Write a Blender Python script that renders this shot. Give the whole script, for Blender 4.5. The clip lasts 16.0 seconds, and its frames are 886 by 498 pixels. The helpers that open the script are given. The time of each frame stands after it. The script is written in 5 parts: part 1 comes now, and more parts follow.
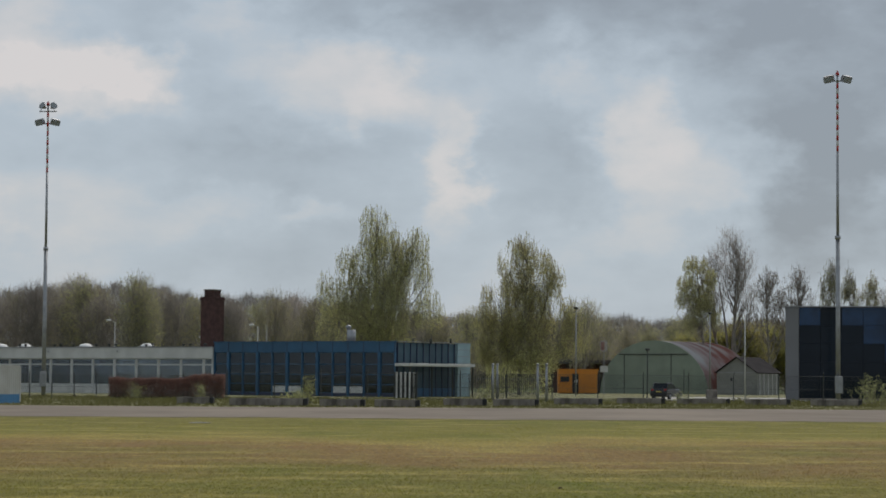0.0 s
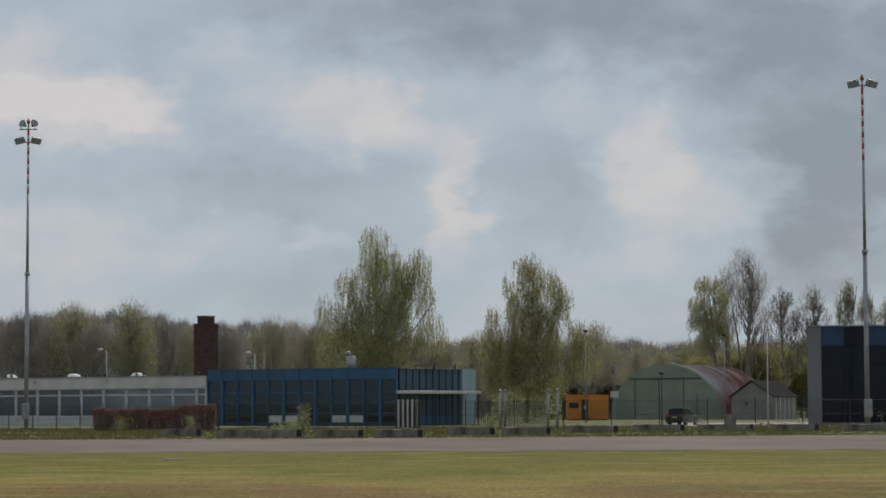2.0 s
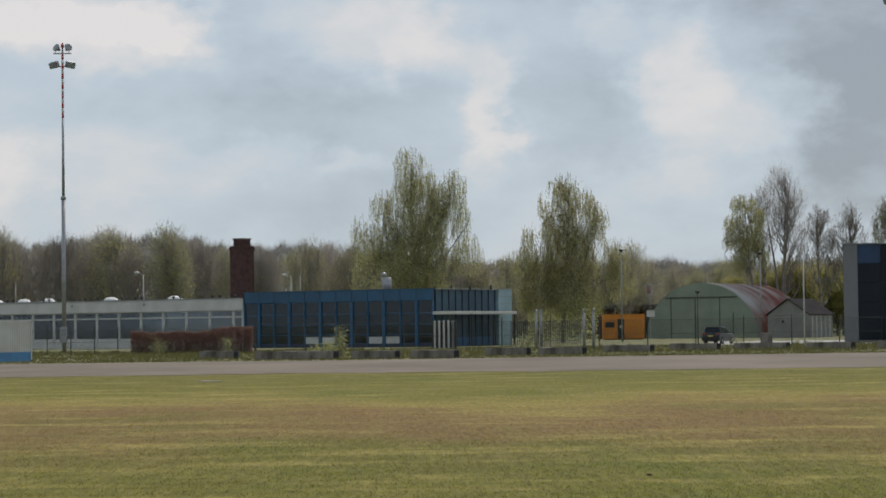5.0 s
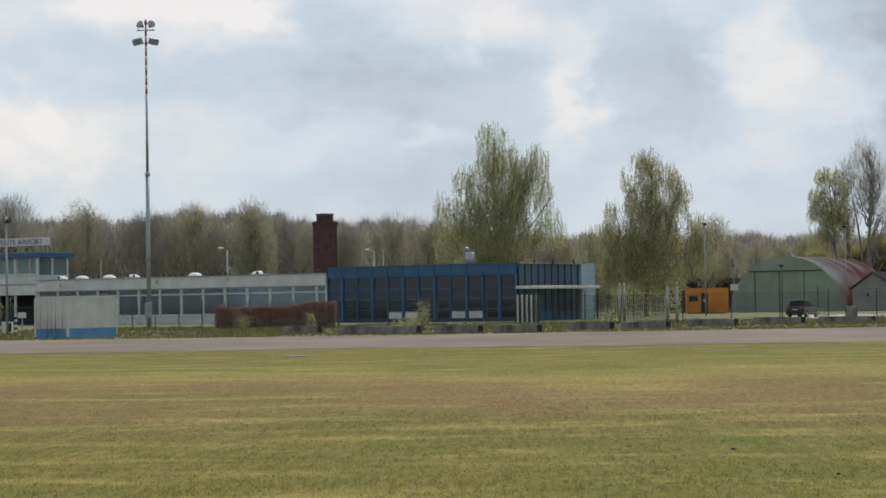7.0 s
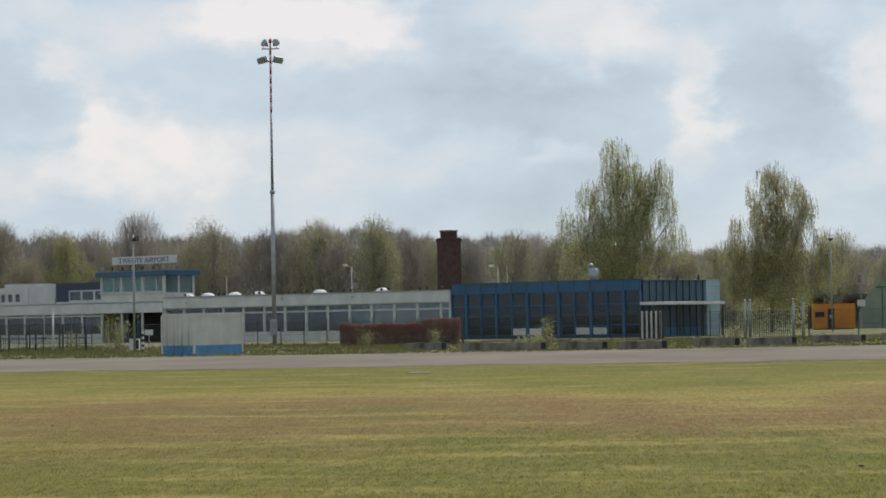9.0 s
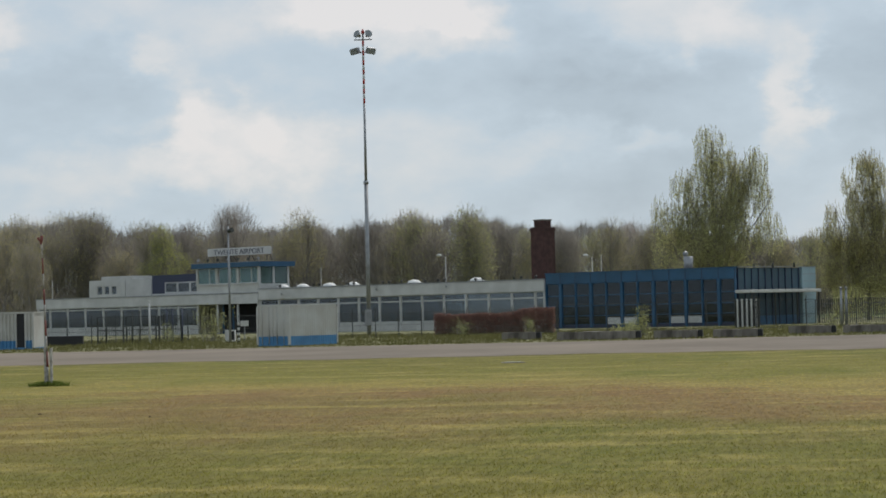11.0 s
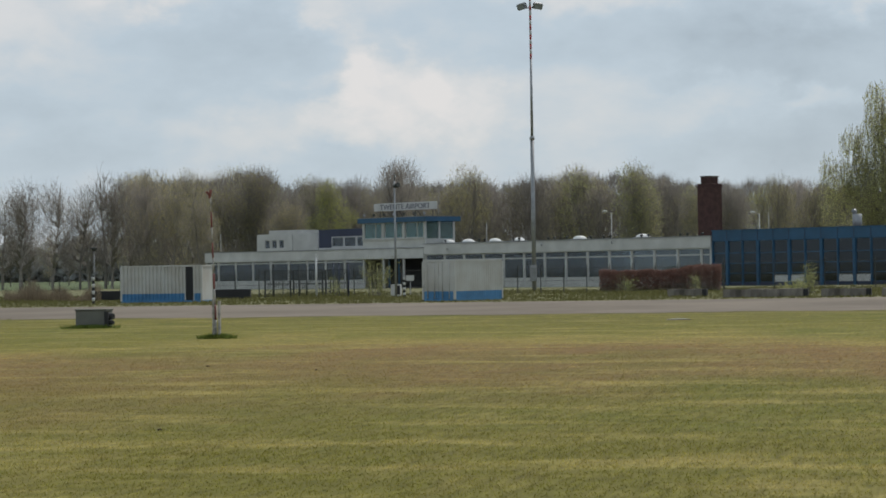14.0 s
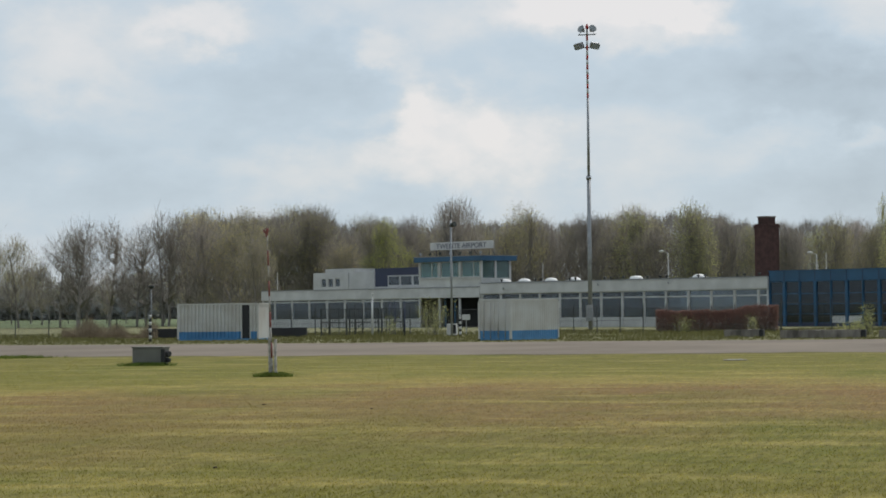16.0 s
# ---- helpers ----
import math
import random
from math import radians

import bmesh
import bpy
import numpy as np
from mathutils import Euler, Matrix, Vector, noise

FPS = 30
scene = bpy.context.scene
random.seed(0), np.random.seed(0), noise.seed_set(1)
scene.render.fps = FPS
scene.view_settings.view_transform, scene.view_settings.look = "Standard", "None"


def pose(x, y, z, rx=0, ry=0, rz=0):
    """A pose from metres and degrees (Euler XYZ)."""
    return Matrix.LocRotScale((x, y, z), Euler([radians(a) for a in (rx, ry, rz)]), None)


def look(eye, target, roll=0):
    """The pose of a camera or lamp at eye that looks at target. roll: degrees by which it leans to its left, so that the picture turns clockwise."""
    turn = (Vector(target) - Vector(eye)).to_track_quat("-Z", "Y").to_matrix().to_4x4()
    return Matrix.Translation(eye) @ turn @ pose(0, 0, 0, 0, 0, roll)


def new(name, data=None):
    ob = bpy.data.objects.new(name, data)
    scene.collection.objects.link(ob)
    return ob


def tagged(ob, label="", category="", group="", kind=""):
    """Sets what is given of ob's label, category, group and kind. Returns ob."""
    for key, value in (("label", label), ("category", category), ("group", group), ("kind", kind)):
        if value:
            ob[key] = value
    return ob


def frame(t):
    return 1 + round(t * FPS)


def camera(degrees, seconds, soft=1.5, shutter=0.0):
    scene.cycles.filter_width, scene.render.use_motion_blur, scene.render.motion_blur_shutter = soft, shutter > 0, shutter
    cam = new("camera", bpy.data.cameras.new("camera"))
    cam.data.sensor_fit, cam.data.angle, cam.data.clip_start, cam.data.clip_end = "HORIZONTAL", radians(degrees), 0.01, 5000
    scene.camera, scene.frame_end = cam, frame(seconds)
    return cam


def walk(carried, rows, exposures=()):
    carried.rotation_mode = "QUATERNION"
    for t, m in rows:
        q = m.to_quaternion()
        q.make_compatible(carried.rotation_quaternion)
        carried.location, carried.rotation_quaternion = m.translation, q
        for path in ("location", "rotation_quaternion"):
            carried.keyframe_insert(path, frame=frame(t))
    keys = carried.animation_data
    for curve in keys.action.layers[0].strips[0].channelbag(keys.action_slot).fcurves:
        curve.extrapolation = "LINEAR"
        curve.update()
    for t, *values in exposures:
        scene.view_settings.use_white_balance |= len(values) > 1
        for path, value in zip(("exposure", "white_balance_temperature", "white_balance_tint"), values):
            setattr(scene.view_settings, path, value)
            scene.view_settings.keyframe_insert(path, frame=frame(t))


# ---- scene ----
cam = camera(21.70, 16.0, soft=1.7)
EYE = 1.85
# seconds, yaw, pitch, roll of a camera that pans on the spot
PAN = [
    (0, -0.035, 3.221, -0.401),
    (0.5, -0.106, 3.511, -0.211),
    (1, -0.068, 3.699, 0.074),
    (1.5, -0.007, 3.806, 0.171),
    (2, 0.072, 3.903, 0.242),
    (2.5, 0.129, 3.944, 0.248),
    (3, 0.220, 3.787, 0.119),
    (3.5, 0.319, 3.387, 0.240),
    (4, 0.502, 2.923, 0.389),
    (4.2, 0.592, 2.752, 0.430),
    (6.3, 2.077, 1.110, 0.960),
    (6.5, 2.353, 1.117, 0.939),
    (7, 3.023, 1.343, 0.841),
    (7.5, 3.664, 1.542, 0.751),
    (8, 4.451, 1.688, 0.765),
    (8.5, 5.215, 1.765, 0.831),
    (9, 6.097, 1.799, 0.962),
    (9.2, 6.405, 1.804, 0.990),
    (11.5, 8.971, 1.540, 1.330),
    (12, 9.602, 1.533, 1.335),
    (12.5, 10.381, 1.526, 1.520),
    (13, 11.157, 1.448, 1.566),
    (13.5, 11.832, 1.058, 1.020),
    (14, 12.529, 0.565, 0.868),
    (14.5, 13.036, 0.346, 0.778),
    (15, 13.449, 0.620, 0.683),
    (15.5, 13.705, 1.161, 0.667),
    (16, 13.917, 1.554, 0.597),
]
# steps back from the standpoint at the start
BACK = {0: 11.0, 0.5: 4.8}
walk(cam, [(t, pose(0, -BACK.get(t, 0), EYE, 90 + pitch, roll, yaw)) for t, yaw, pitch, roll in PAN],
     [(0, -0.35, 6660, 14), (1.2, -0.38, 6660, 14), (2.5, -0.49, 6660, 14), (3.5, -0.54, 6660, 14), (4.2, -0.41, 6660, 14), (6.3, 0.05, 6660, 13.6), (9.2, 0.02, 6610, 13.2), (11.5, -0.15, 6560, 12.2), (13.0, -0.19, 6560, 12.2), (14.5, -0.13, 6560, 12.2), (16, -0.05, 6560, 12.2)])

# ---- light ----
world = bpy.data.worlds.new("world")
scene.world = world
world.use_nodes = True
SUN_EL, SUN_AZ, SKY = radians(52), radians(20), 0.95


# bright heaps of cloud and grey-blue gaps: bearing, rise, half width, half height, amount
CLOUDS = [
    (0.05, 0.17, 0.14, 0.024, -0.5), (0.175, 0.122, 0.05, 0.03, -0.34), (0.2, 0.155, 0.06, 0.03, -0.2), (0.175, 0.065, 0.05, 0.03, -0.22), (0.043, 0.098, 0.028, 0.03, -0.27), (-0.1, 0.102, 0.05, 0.024, -0.07), (0.17, 0.06, 0.05, 0.016, -0.18),
    (-0.185, 0.145, 0.022, 0.018, 0.32), (-0.142, 0.137, 0.018, 0.01, 0.42), (-0.093, 0.158, 0.018, 0.01, 0.3), (-0.05, 0.127, 0.032, 0.016, 0.42), (-0.024, 0.121, 0.014, 0.014, 0.25),
    (0.003, 0.09, 0.009, 0.024, 0.45), (0.083, 0.11, 0.014, 0.024, 0.42), (0.118, 0.09, 0.026, 0.016, 0.3), (0.08, 0.064, 0.03, 0.01, 0.18), (0.197, 0.088, 0.018, 0.012, 0.2), (0.165, 0.09, 0.03, 0.024, -0.25), (-0.065, 0.105, 0.045, 0.03, -0.22), (0.055, 0.135, 0.012, 0.01, 0.25),
    (-0.055, 0.07, 0.014, 0.006, 0.2), (-0.16, 0.072, 0.06, 0.014, 0.1), (-0.219, 0.074, 0.02, 0.016, 0.45), (-0.155, 0.124, 0.03, 0.01, 0.3), (-0.12, 0.088, 0.05, 0.018, -0.07),
    (-0.254, 0.09, 0.01, 0.014, 0.5), (-0.26, 0.069, 0.014, 0.011, 0.3), (-0.302, 0.067, 0.05, 0.009, 0.16), (-0.236, 0.084, 0.016, 0.012, 0.25), (-0.32, 0.103, 0.045, 0.02, -0.13),
    (-0.06, 0.058, 0.05, 0.02, -0.2), (0.1, 0.1, 0.06, 0.05, -0.1), (-0.43, 0.122, 0.03, 0.02, 0.3), (-0.36, 0.132, 0.02, 0.009, 0.4), (-0.18, 0.134, 0.04, 0.008, 0.4), (-0.275, 0.114, 0.012, 0.008, 0.35),
    (-0.45, 0.08, 0.06, 0.02, -0.1), (-0.09, 0.072, 0.03, 0.008, 0.15), (-0.27, 0.135, 0.03, 0.012, 0.2),
]


def sky_nodes():
    nt = world.node_tree
    nt.nodes.clear()
    N, L = nt.nodes, nt.links

    def put(sock, val):
        if isinstance(val, (int, float)):
            sock.default_value = val
        else:
            L.new(val, sock)

    def calc(op, a, b=0.0, c=0.0, clamp=False):
        n = N.new("ShaderNodeMath")
        n.operation, n.use_clamp = op, clamp
        for i, val in enumerate((a, b, c)):
            put(n.inputs[i], val)
        return n.outputs[0]

    def noise_at(vec, scale, detail, stretch):
        mp, n = N.new("ShaderNodeMapping"), N.new("ShaderNodeTexNoise")
        mp.inputs["Scale"].default_value = stretch
        L.new(vec, mp.inputs[0]), L.new(mp.outputs[0], n.inputs["Vector"])
        n.inputs["Scale"].default_value, n.inputs["Detail"].default_value, n.inputs["Roughness"].default_value = scale, detail, 0.55
        return n

    tc = N.new("ShaderNodeTexCoord")
    ray = tc.outputs["Generated"]
    warp = noise_at(ray, 34, 7, (1, 1, 1.5))
    off, add = N.new("ShaderNodeVectorMath"), N.new("ShaderNodeVectorMath")
    off.operation, add.operation = "MULTIPLY_ADD", "ADD"
    off.inputs[1].default_value, off.inputs[2].default_value = (0.062, 0.0, 0.05), (-0.031, 0, -0.025)
    L.new(warp.outputs["Color"], off.inputs[0])
    L.new(ray, add.inputs[0]), L.new(off.outputs[0], add.inputs[1])
    sep = N.new("ShaderNodeSeparateXYZ")
    L.new(add.outputs[0], sep.inputs[0])
    qx, py, qz = sep.outputs
    away = calc("MAXIMUM", py, 0.05)
    px, pz = calc("DIVIDE", qx, away), calc("DIVIDE", qz, away)
    total = calc("MULTIPLY_ADD", noise_at(ray, 9, 6, (1, 1, 2.2)).outputs[0], 0.4, 0.31)
    total = calc("ADD", total, calc("MULTIPLY_ADD", noise_at(ray, 26, 8, (1, 1, 2.0)).outputs[0], 0.5, -0.25))
    ahead = calc("MULTIPLY", py, 1.5, clamp=True)
    for cx, cz, wx, wz, amount in CLOUDS:
        dx = calc("MULTIPLY_ADD", px, 1 / wx, -cx / wx)
        dz = calc("MULTIPLY_ADD", pz, 1 / wz, -cz / wz)
        r2 = calc("ADD", calc("MULTIPLY", dx, dx), calc("MULTIPLY", dz, dz))
        g = calc("POWER", 2.718, calc("MULTIPLY", calc("POWER", r2, 1.4), -0.6))
        total = calc("ADD", total, calc("MULTIPLY", calc("MULTIPLY", g, amount * 0.9), ahead))
    ramp = N.new("ShaderNodeValToRGB")
    L.new(total, ramp.inputs[0])
    stops = ((0.0, (0.345, 0.415, 0.475)), (0.25, (0.483, 0.588, 0.67)), (0.48, (0.575, 0.692, 0.78)), (0.72, (0.73, 0.78, 0.805)), (1.0, (0.88, 0.875, 0.865)))
    while len(ramp.color_ramp.elements) < len(stops):
        ramp.color_ramp.elements.new(0.5)
    for el, (p, c) in zip(ramp.color_ramp.elements, stops):
        el.position, el.color = p, (*c, 1)
    sky = N.new("ShaderNodeTexSky")
    sky.sky_type, sky.sun_disc = "NISHITA", False
    sky.sun_elevation, sky.sun_rotation = SUN_EL, SUN_AZ
    blue, cloud, mix, out = N.new("ShaderNodeBackground"), N.new("ShaderNodeBackground"), N.new("ShaderNodeMixShader"), N.new("ShaderNodeOutputWorld")
    L.new(sky.outputs[0], blue.inputs[0]), L.new(ramp.outputs[0], cloud.inputs[0])
    blue.inputs[1].default_value, cloud.inputs[1].default_value = 0.1, SKY
    mix.inputs[0].default_value = 0.9
    L.new(blue.outputs[0], mix.inputs[1]), L.new(cloud.outputs[0], mix.inputs[2]), L.new(mix.outputs[0], out.inputs[0])


sky_nodes()
sun = new("sun", bpy.data.lights.new("sun", "SUN"))
sun.data.energy, sun.data.angle, sun.data.color = 3.0, radians(8), (1, 0.96, 0.9)
sun.matrix_world = look((0, 0, 0), (-math.sin(SUN_AZ) * math.cos(SUN_EL), -math.cos(SUN_AZ) * math.cos(SUN_EL), -math.sin(SUN_EL)))


# ---- materials ----
def mat(name, color, rough=0.7, metal=0.0, vary=0.25, scale=3.0, bump=0.1, fine=40.0, color2=None, spec=0.5, island=0.0, obj=0.0, stretch=None):
    """Node material: two scales of noise over a base colour, and relief."""
    m = bpy.data.materials.new(name)
    m.use_nodes = True
    nt = m.node_tree
    N, L = nt.nodes, nt.links
    b = N["Principled BSDF"]
    b.inputs["Roughness"].default_value = rough
    b.inputs["Metallic"].default_value = metal
    b.inputs["Specular IOR Level"].default_value = spec
    tc = N.new("ShaderNodeTexCoord")
    vec = tc.outputs["Object"]
    if stretch:
        mp = N.new("ShaderNodeMapping")
        mp.inputs["Scale"].default_value = stretch
        L.new(vec, mp.inputs[0])
        vec = mp.outputs[0]
    big, small = N.new("ShaderNodeTexNoise"), N.new("ShaderNodeTexNoise")
    big.inputs["Scale"].default_value, small.inputs["Scale"].default_value = scale, fine
    big.inputs["Detail"].default_value = 5
    small.inputs["Detail"].default_value = 3
    for n in (big, small):
        L.new(vec, n.inputs["Vector"])
    mix = N.new("ShaderNodeMix")
    mix.data_type = "RGBA"
    c2 = color2 or tuple(c * (1 - vary) for c in color)
    mix.inputs[6].default_value, mix.inputs[7].default_value = (*color, 1), (*c2, 1)
    ramp = N.new("ShaderNodeMapRange")
    ramp.inputs[1].default_value, ramp.inputs[2].default_value = 0.35, 0.65
    L.new(big.outputs[0], ramp.inputs[0])
    L.new(ramp.outputs[0], mix.inputs[0])
    hsv = N.new("ShaderNodeHueSaturation")
    L.new(mix.outputs[2], hsv.inputs["Color"])
    val = N.new("ShaderNodeMath")
    val.operation = "MULTIPLY_ADD"
    val.inputs[1].default_value, val.inputs[2].default_value = vary, 1 - vary / 2
    L.new(small.outputs[0], val.inputs[0])
    last = val.outputs[0]
    for amount, kind, sock in ((island, "ShaderNodeNewGeometry", "Random Per Island"), (obj, "ShaderNodeObjectInfo", "Random")):
        if amount:
            g = N.new(kind)
            q = N.new("ShaderNodeMath")
            q.operation = "MULTIPLY_ADD"
            q.inputs[1].default_value, q.inputs[2].default_value = amount, 1 - amount / 2
            L.new(g.outputs[sock], q.inputs[0])
            w = N.new("ShaderNodeMath")
            w.operation = "MULTIPLY"
            L.new(last, w.inputs[0]), L.new(q.outputs[0], w.inputs[1])
            last = w.outputs[0]
    L.new(last, hsv.inputs["Value"])
    L.new(hsv.outputs[0], b.inputs["Base Color"])
    if bump:
        bp = N.new("ShaderNodeBump")
        bp.inputs["Strength"].default_value, bp.inputs["Distance"].default_value = bump, 0.02
        L.new(small.outputs[0], bp.inputs["Height"])
        L.new(bp.outputs[0], b.inputs["Normal"])
    return m


def glass(name, color, rough=0.05, sheen_mix=0.0):
    """Tinted window glass: partly see-through, glossy, with a flat diffuse tint standing in for reflected light."""
    m = bpy.data.materials.new(name)
    m.use_nodes = True
    nt = m.node_tree
    N, L = nt.nodes, nt.links
    N.clear()
    out, mix = N.new("ShaderNodeOutputMaterial"), N.new("ShaderNodeMixShader")
    tr, gl, fr = N.new("ShaderNodeBsdfTransparent"), N.new("ShaderNodeBsdfGlossy"), N.new("ShaderNodeFresnel")
    tr.inputs[0].default_value = (*color, 1)
    gl.inputs[0].default_value, gl.inputs[1].default_value = (0.9, 0.95, 1, 1), rough
    fr.inputs[0].default_value = 1.5
    wob, bp, tc = N.new("ShaderNodeTexNoise"), N.new("ShaderNodeBump"), N.new("ShaderNodeTexCoord")
    wob.inputs["Scale"].default_value = 1.2
    bp.inputs["Strength"].default_value, bp.inputs["Distance"].default_value = 0.15, 0.02
    L.new(tc.outputs["Object"], wob.inputs["Vector"])
    L.new(wob.outputs[0], bp.inputs["Height"])
    L.new(bp.outputs[0], gl.inputs["Normal"])
    L.new(fr.outputs[0], mix.inputs[0])
    L.new(tr.outputs[0], mix.inputs[1]), L.new(gl.outputs[0], mix.inputs[2])
    # diffuse pane colour mixed over the glass to imitate brightness of a reflection
    sheen, over = N.new("ShaderNodeBsdfDiffuse"), N.new("ShaderNodeMixShader")
    sheen.inputs[0].default_value = (*color, 1)
    over.inputs[0].default_value = sheen_mix
    L.new(mix.outputs[0], over.inputs[1]), L.new(sheen.outputs[0], over.inputs[2])
    L.new(over.outputs[0], out.inputs[0])
    return m


M_WHITE = mat("white_paint", (0.53, 0.53, 0.515), 0.6, vary=0.18, scale=0.6, fine=8)
M_CREAM = mat("cream_panel", (0.55, 0.55, 0.52), 0.65, vary=0.2, scale=0.7, fine=9)
M_BLUE = mat("blue_paint", (0.016, 0.092, 0.19), 0.45, vary=0.3, scale=0.5, fine=9)
M_TEAL = mat("pale_blue_cladding", (0.26, 0.38, 0.42), 0.5, vary=0.15, scale=0.6, fine=8)
M_NAVY = mat("navy_cladding", (0.02, 0.03, 0.07), 0.5, vary=0.2, scale=0.6)
M_BRICK = mat("dark_red_brick", (0.075, 0.036, 0.03), 0.9, vary=0.4, scale=2.0, fine=20, obj=0.35)
M_MORTAR = mat("mortar", (0.12, 0.1, 0.09), 0.95, vary=0.3, scale=3)
M_CONCRETE = mat("weathered_concrete", (0.25, 0.225, 0.195), 0.9, vary=0.5, scale=1.6, fine=9, color2=(0.075, 0.065, 0.055), bump=0.3, stretch=(1, 1, 0.35))
M_ASPHALT = mat("old_asphalt", (0.19, 0.16, 0.126), 0.95, spec=0.15, vary=0.3, scale=0.5, fine=6, stretch=(0.25, 0.12, 1), bump=0.2)
M_ROOF = mat("roof_felt", (0.12, 0.12, 0.12), 0.9, vary=0.3, scale=0.8)
M_BACK = mat("dim_back_wall", (0.5, 0.47, 0.43), 0.9, vary=0.5, scale=0.35, fine=3)
# near-black: own colour of dark parts, and painted shade on inner walls
M_DARK = mat("shade_and_black_paint", (0.03, 0.03, 0.032), 0.9, vary=0.3, scale=0.5)
M_FLOOR = mat("interior_floor", (0.12, 0.11, 0.1), 0.7, vary=0.3, scale=0.5)
M_STEEL = mat("galvanised_steel", (0.32, 0.33, 0.34), 0.5, 0.6, vary=0.25, scale=2, fine=30)
M_DKSTEEL = mat("dark_steel", (0.05, 0.055, 0.05), 0.6, 0.3, vary=0.3, scale=2, fine=30)
M_RED = mat("red_paint", (0.42, 0.03, 0.025), 0.5, vary=0.25, scale=3)
M_GLASS = glass("window_glass", (0.56, 0.6, 0.61), sheen_mix=0.035)
M_TOWERGLASS = glass("green_tinted_glass", (0.42, 0.6, 0.57), sheen_mix=0.12)
M_CLEAR = glass("clear_glass", (0.9, 0.94, 0.94))
M_HALLGLASS = glass("dark_hall_glass", (0.2, 0.27, 0.3))
M_FADEDRED = mat("faded_red_paint", (0.24, 0.07, 0.06), 0.7, vary=0.4, scale=6)
M_FLAKE = mat("flaking_white_paint", (0.42, 0.4, 0.37), 0.8, vary=0.5, scale=8, fine=40)
# opaque panes: the grey-blue of mirrored sky is put into the base colour
M_PALEGLASS = mat("painted_sky_glass", (0.045, 0.09, 0.12), 0.3, spec=0.2, vary=0.4, scale=0.25, fine=1.5, bump=0.02)


# ---- building helpers ----
def box(bm, x0, x1, y0, y1, z0, z1, m=None):
    vs = [bm.verts.new((x, y, z)) for x in (x0, x1) for y in (y0, y1) for z in (z0, z1)]
    for f in ((0, 1, 3, 2), (4, 6, 7, 5), (0, 4, 5, 1), (2, 3, 7, 6), (0, 2, 6, 4), (1, 5, 7, 3)):
        bm.faces.new([vs[i] for i in f])
    if m:
        bmesh.ops.transform(bm, matrix=m, verts=vs)
    return vs


def tube(bm, p, q, r0, r1=None, n=8, cap=True):
    r1 = r0 if r1 is None else r1
    p, q = Vector(p), Vector(q)
    t = (q - p).to_track_quat("Z", "Y")
    rings = []
    for c, r in ((p, r0), (q, r1)):
        rings.append([bm.verts.new(c + t @ Vector((r * math.cos(a), r * math.sin(a), 0))) for a in (2 * math.pi * i / n for i in range(n))])
    for i in range(n):
        f = bm.faces.new((rings[0][i], rings[0][(i + 1) % n], rings[1][(i + 1) % n], rings[1][i]))
        f.smooth = n > 6
    if cap:
        bm.faces.new(rings[0][::-1]), bm.faces.new(rings[1])


def part(name, bm, material, parent=None, label="", bevel=0.0):
    """One mesh object out of a bmesh, under a thing or a part."""
    if bevel:
        bmesh.ops.bevel(bm, geom=bm.edges[:], offset=bevel, segments=1, affect="EDGES")
    me = bpy.data.meshes.new(name)
    bm.normal_update()
    bm.to_mesh(me)
    bm.free()
    me.materials.append(material)
    ob = new(name, me)
    if parent:
        ob.parent = parent
    if label:
        tagged(ob, label)
    return ob


def boxpart(name, dims, material, parent=None, label="", bevel=0.0):
    bm = bmesh.new()
    box(bm, *dims)
    return part(name, bm, material, parent, label, bevel)


def shared(name, ob, parent, m):
    """Another piece on the same mesh."""
    o = new(name, ob.data)
    o.parent = parent
    o.matrix_basis = m
    return o


def thing(name, m, label, category, group="", kind=""):
    ob = new(name)
    ob.empty_display_size = 0.3
    ob.matrix_world = m
    return tagged(ob, label, category, group, kind)


def sheet(name, corners, material, label, z=0.0):
    bm = bmesh.new()
    bm.faces.new([bm.verts.new((x, y, z)) for x, y in corners])
    return tagged(part(name, bm, material), label, name, kind="structure")


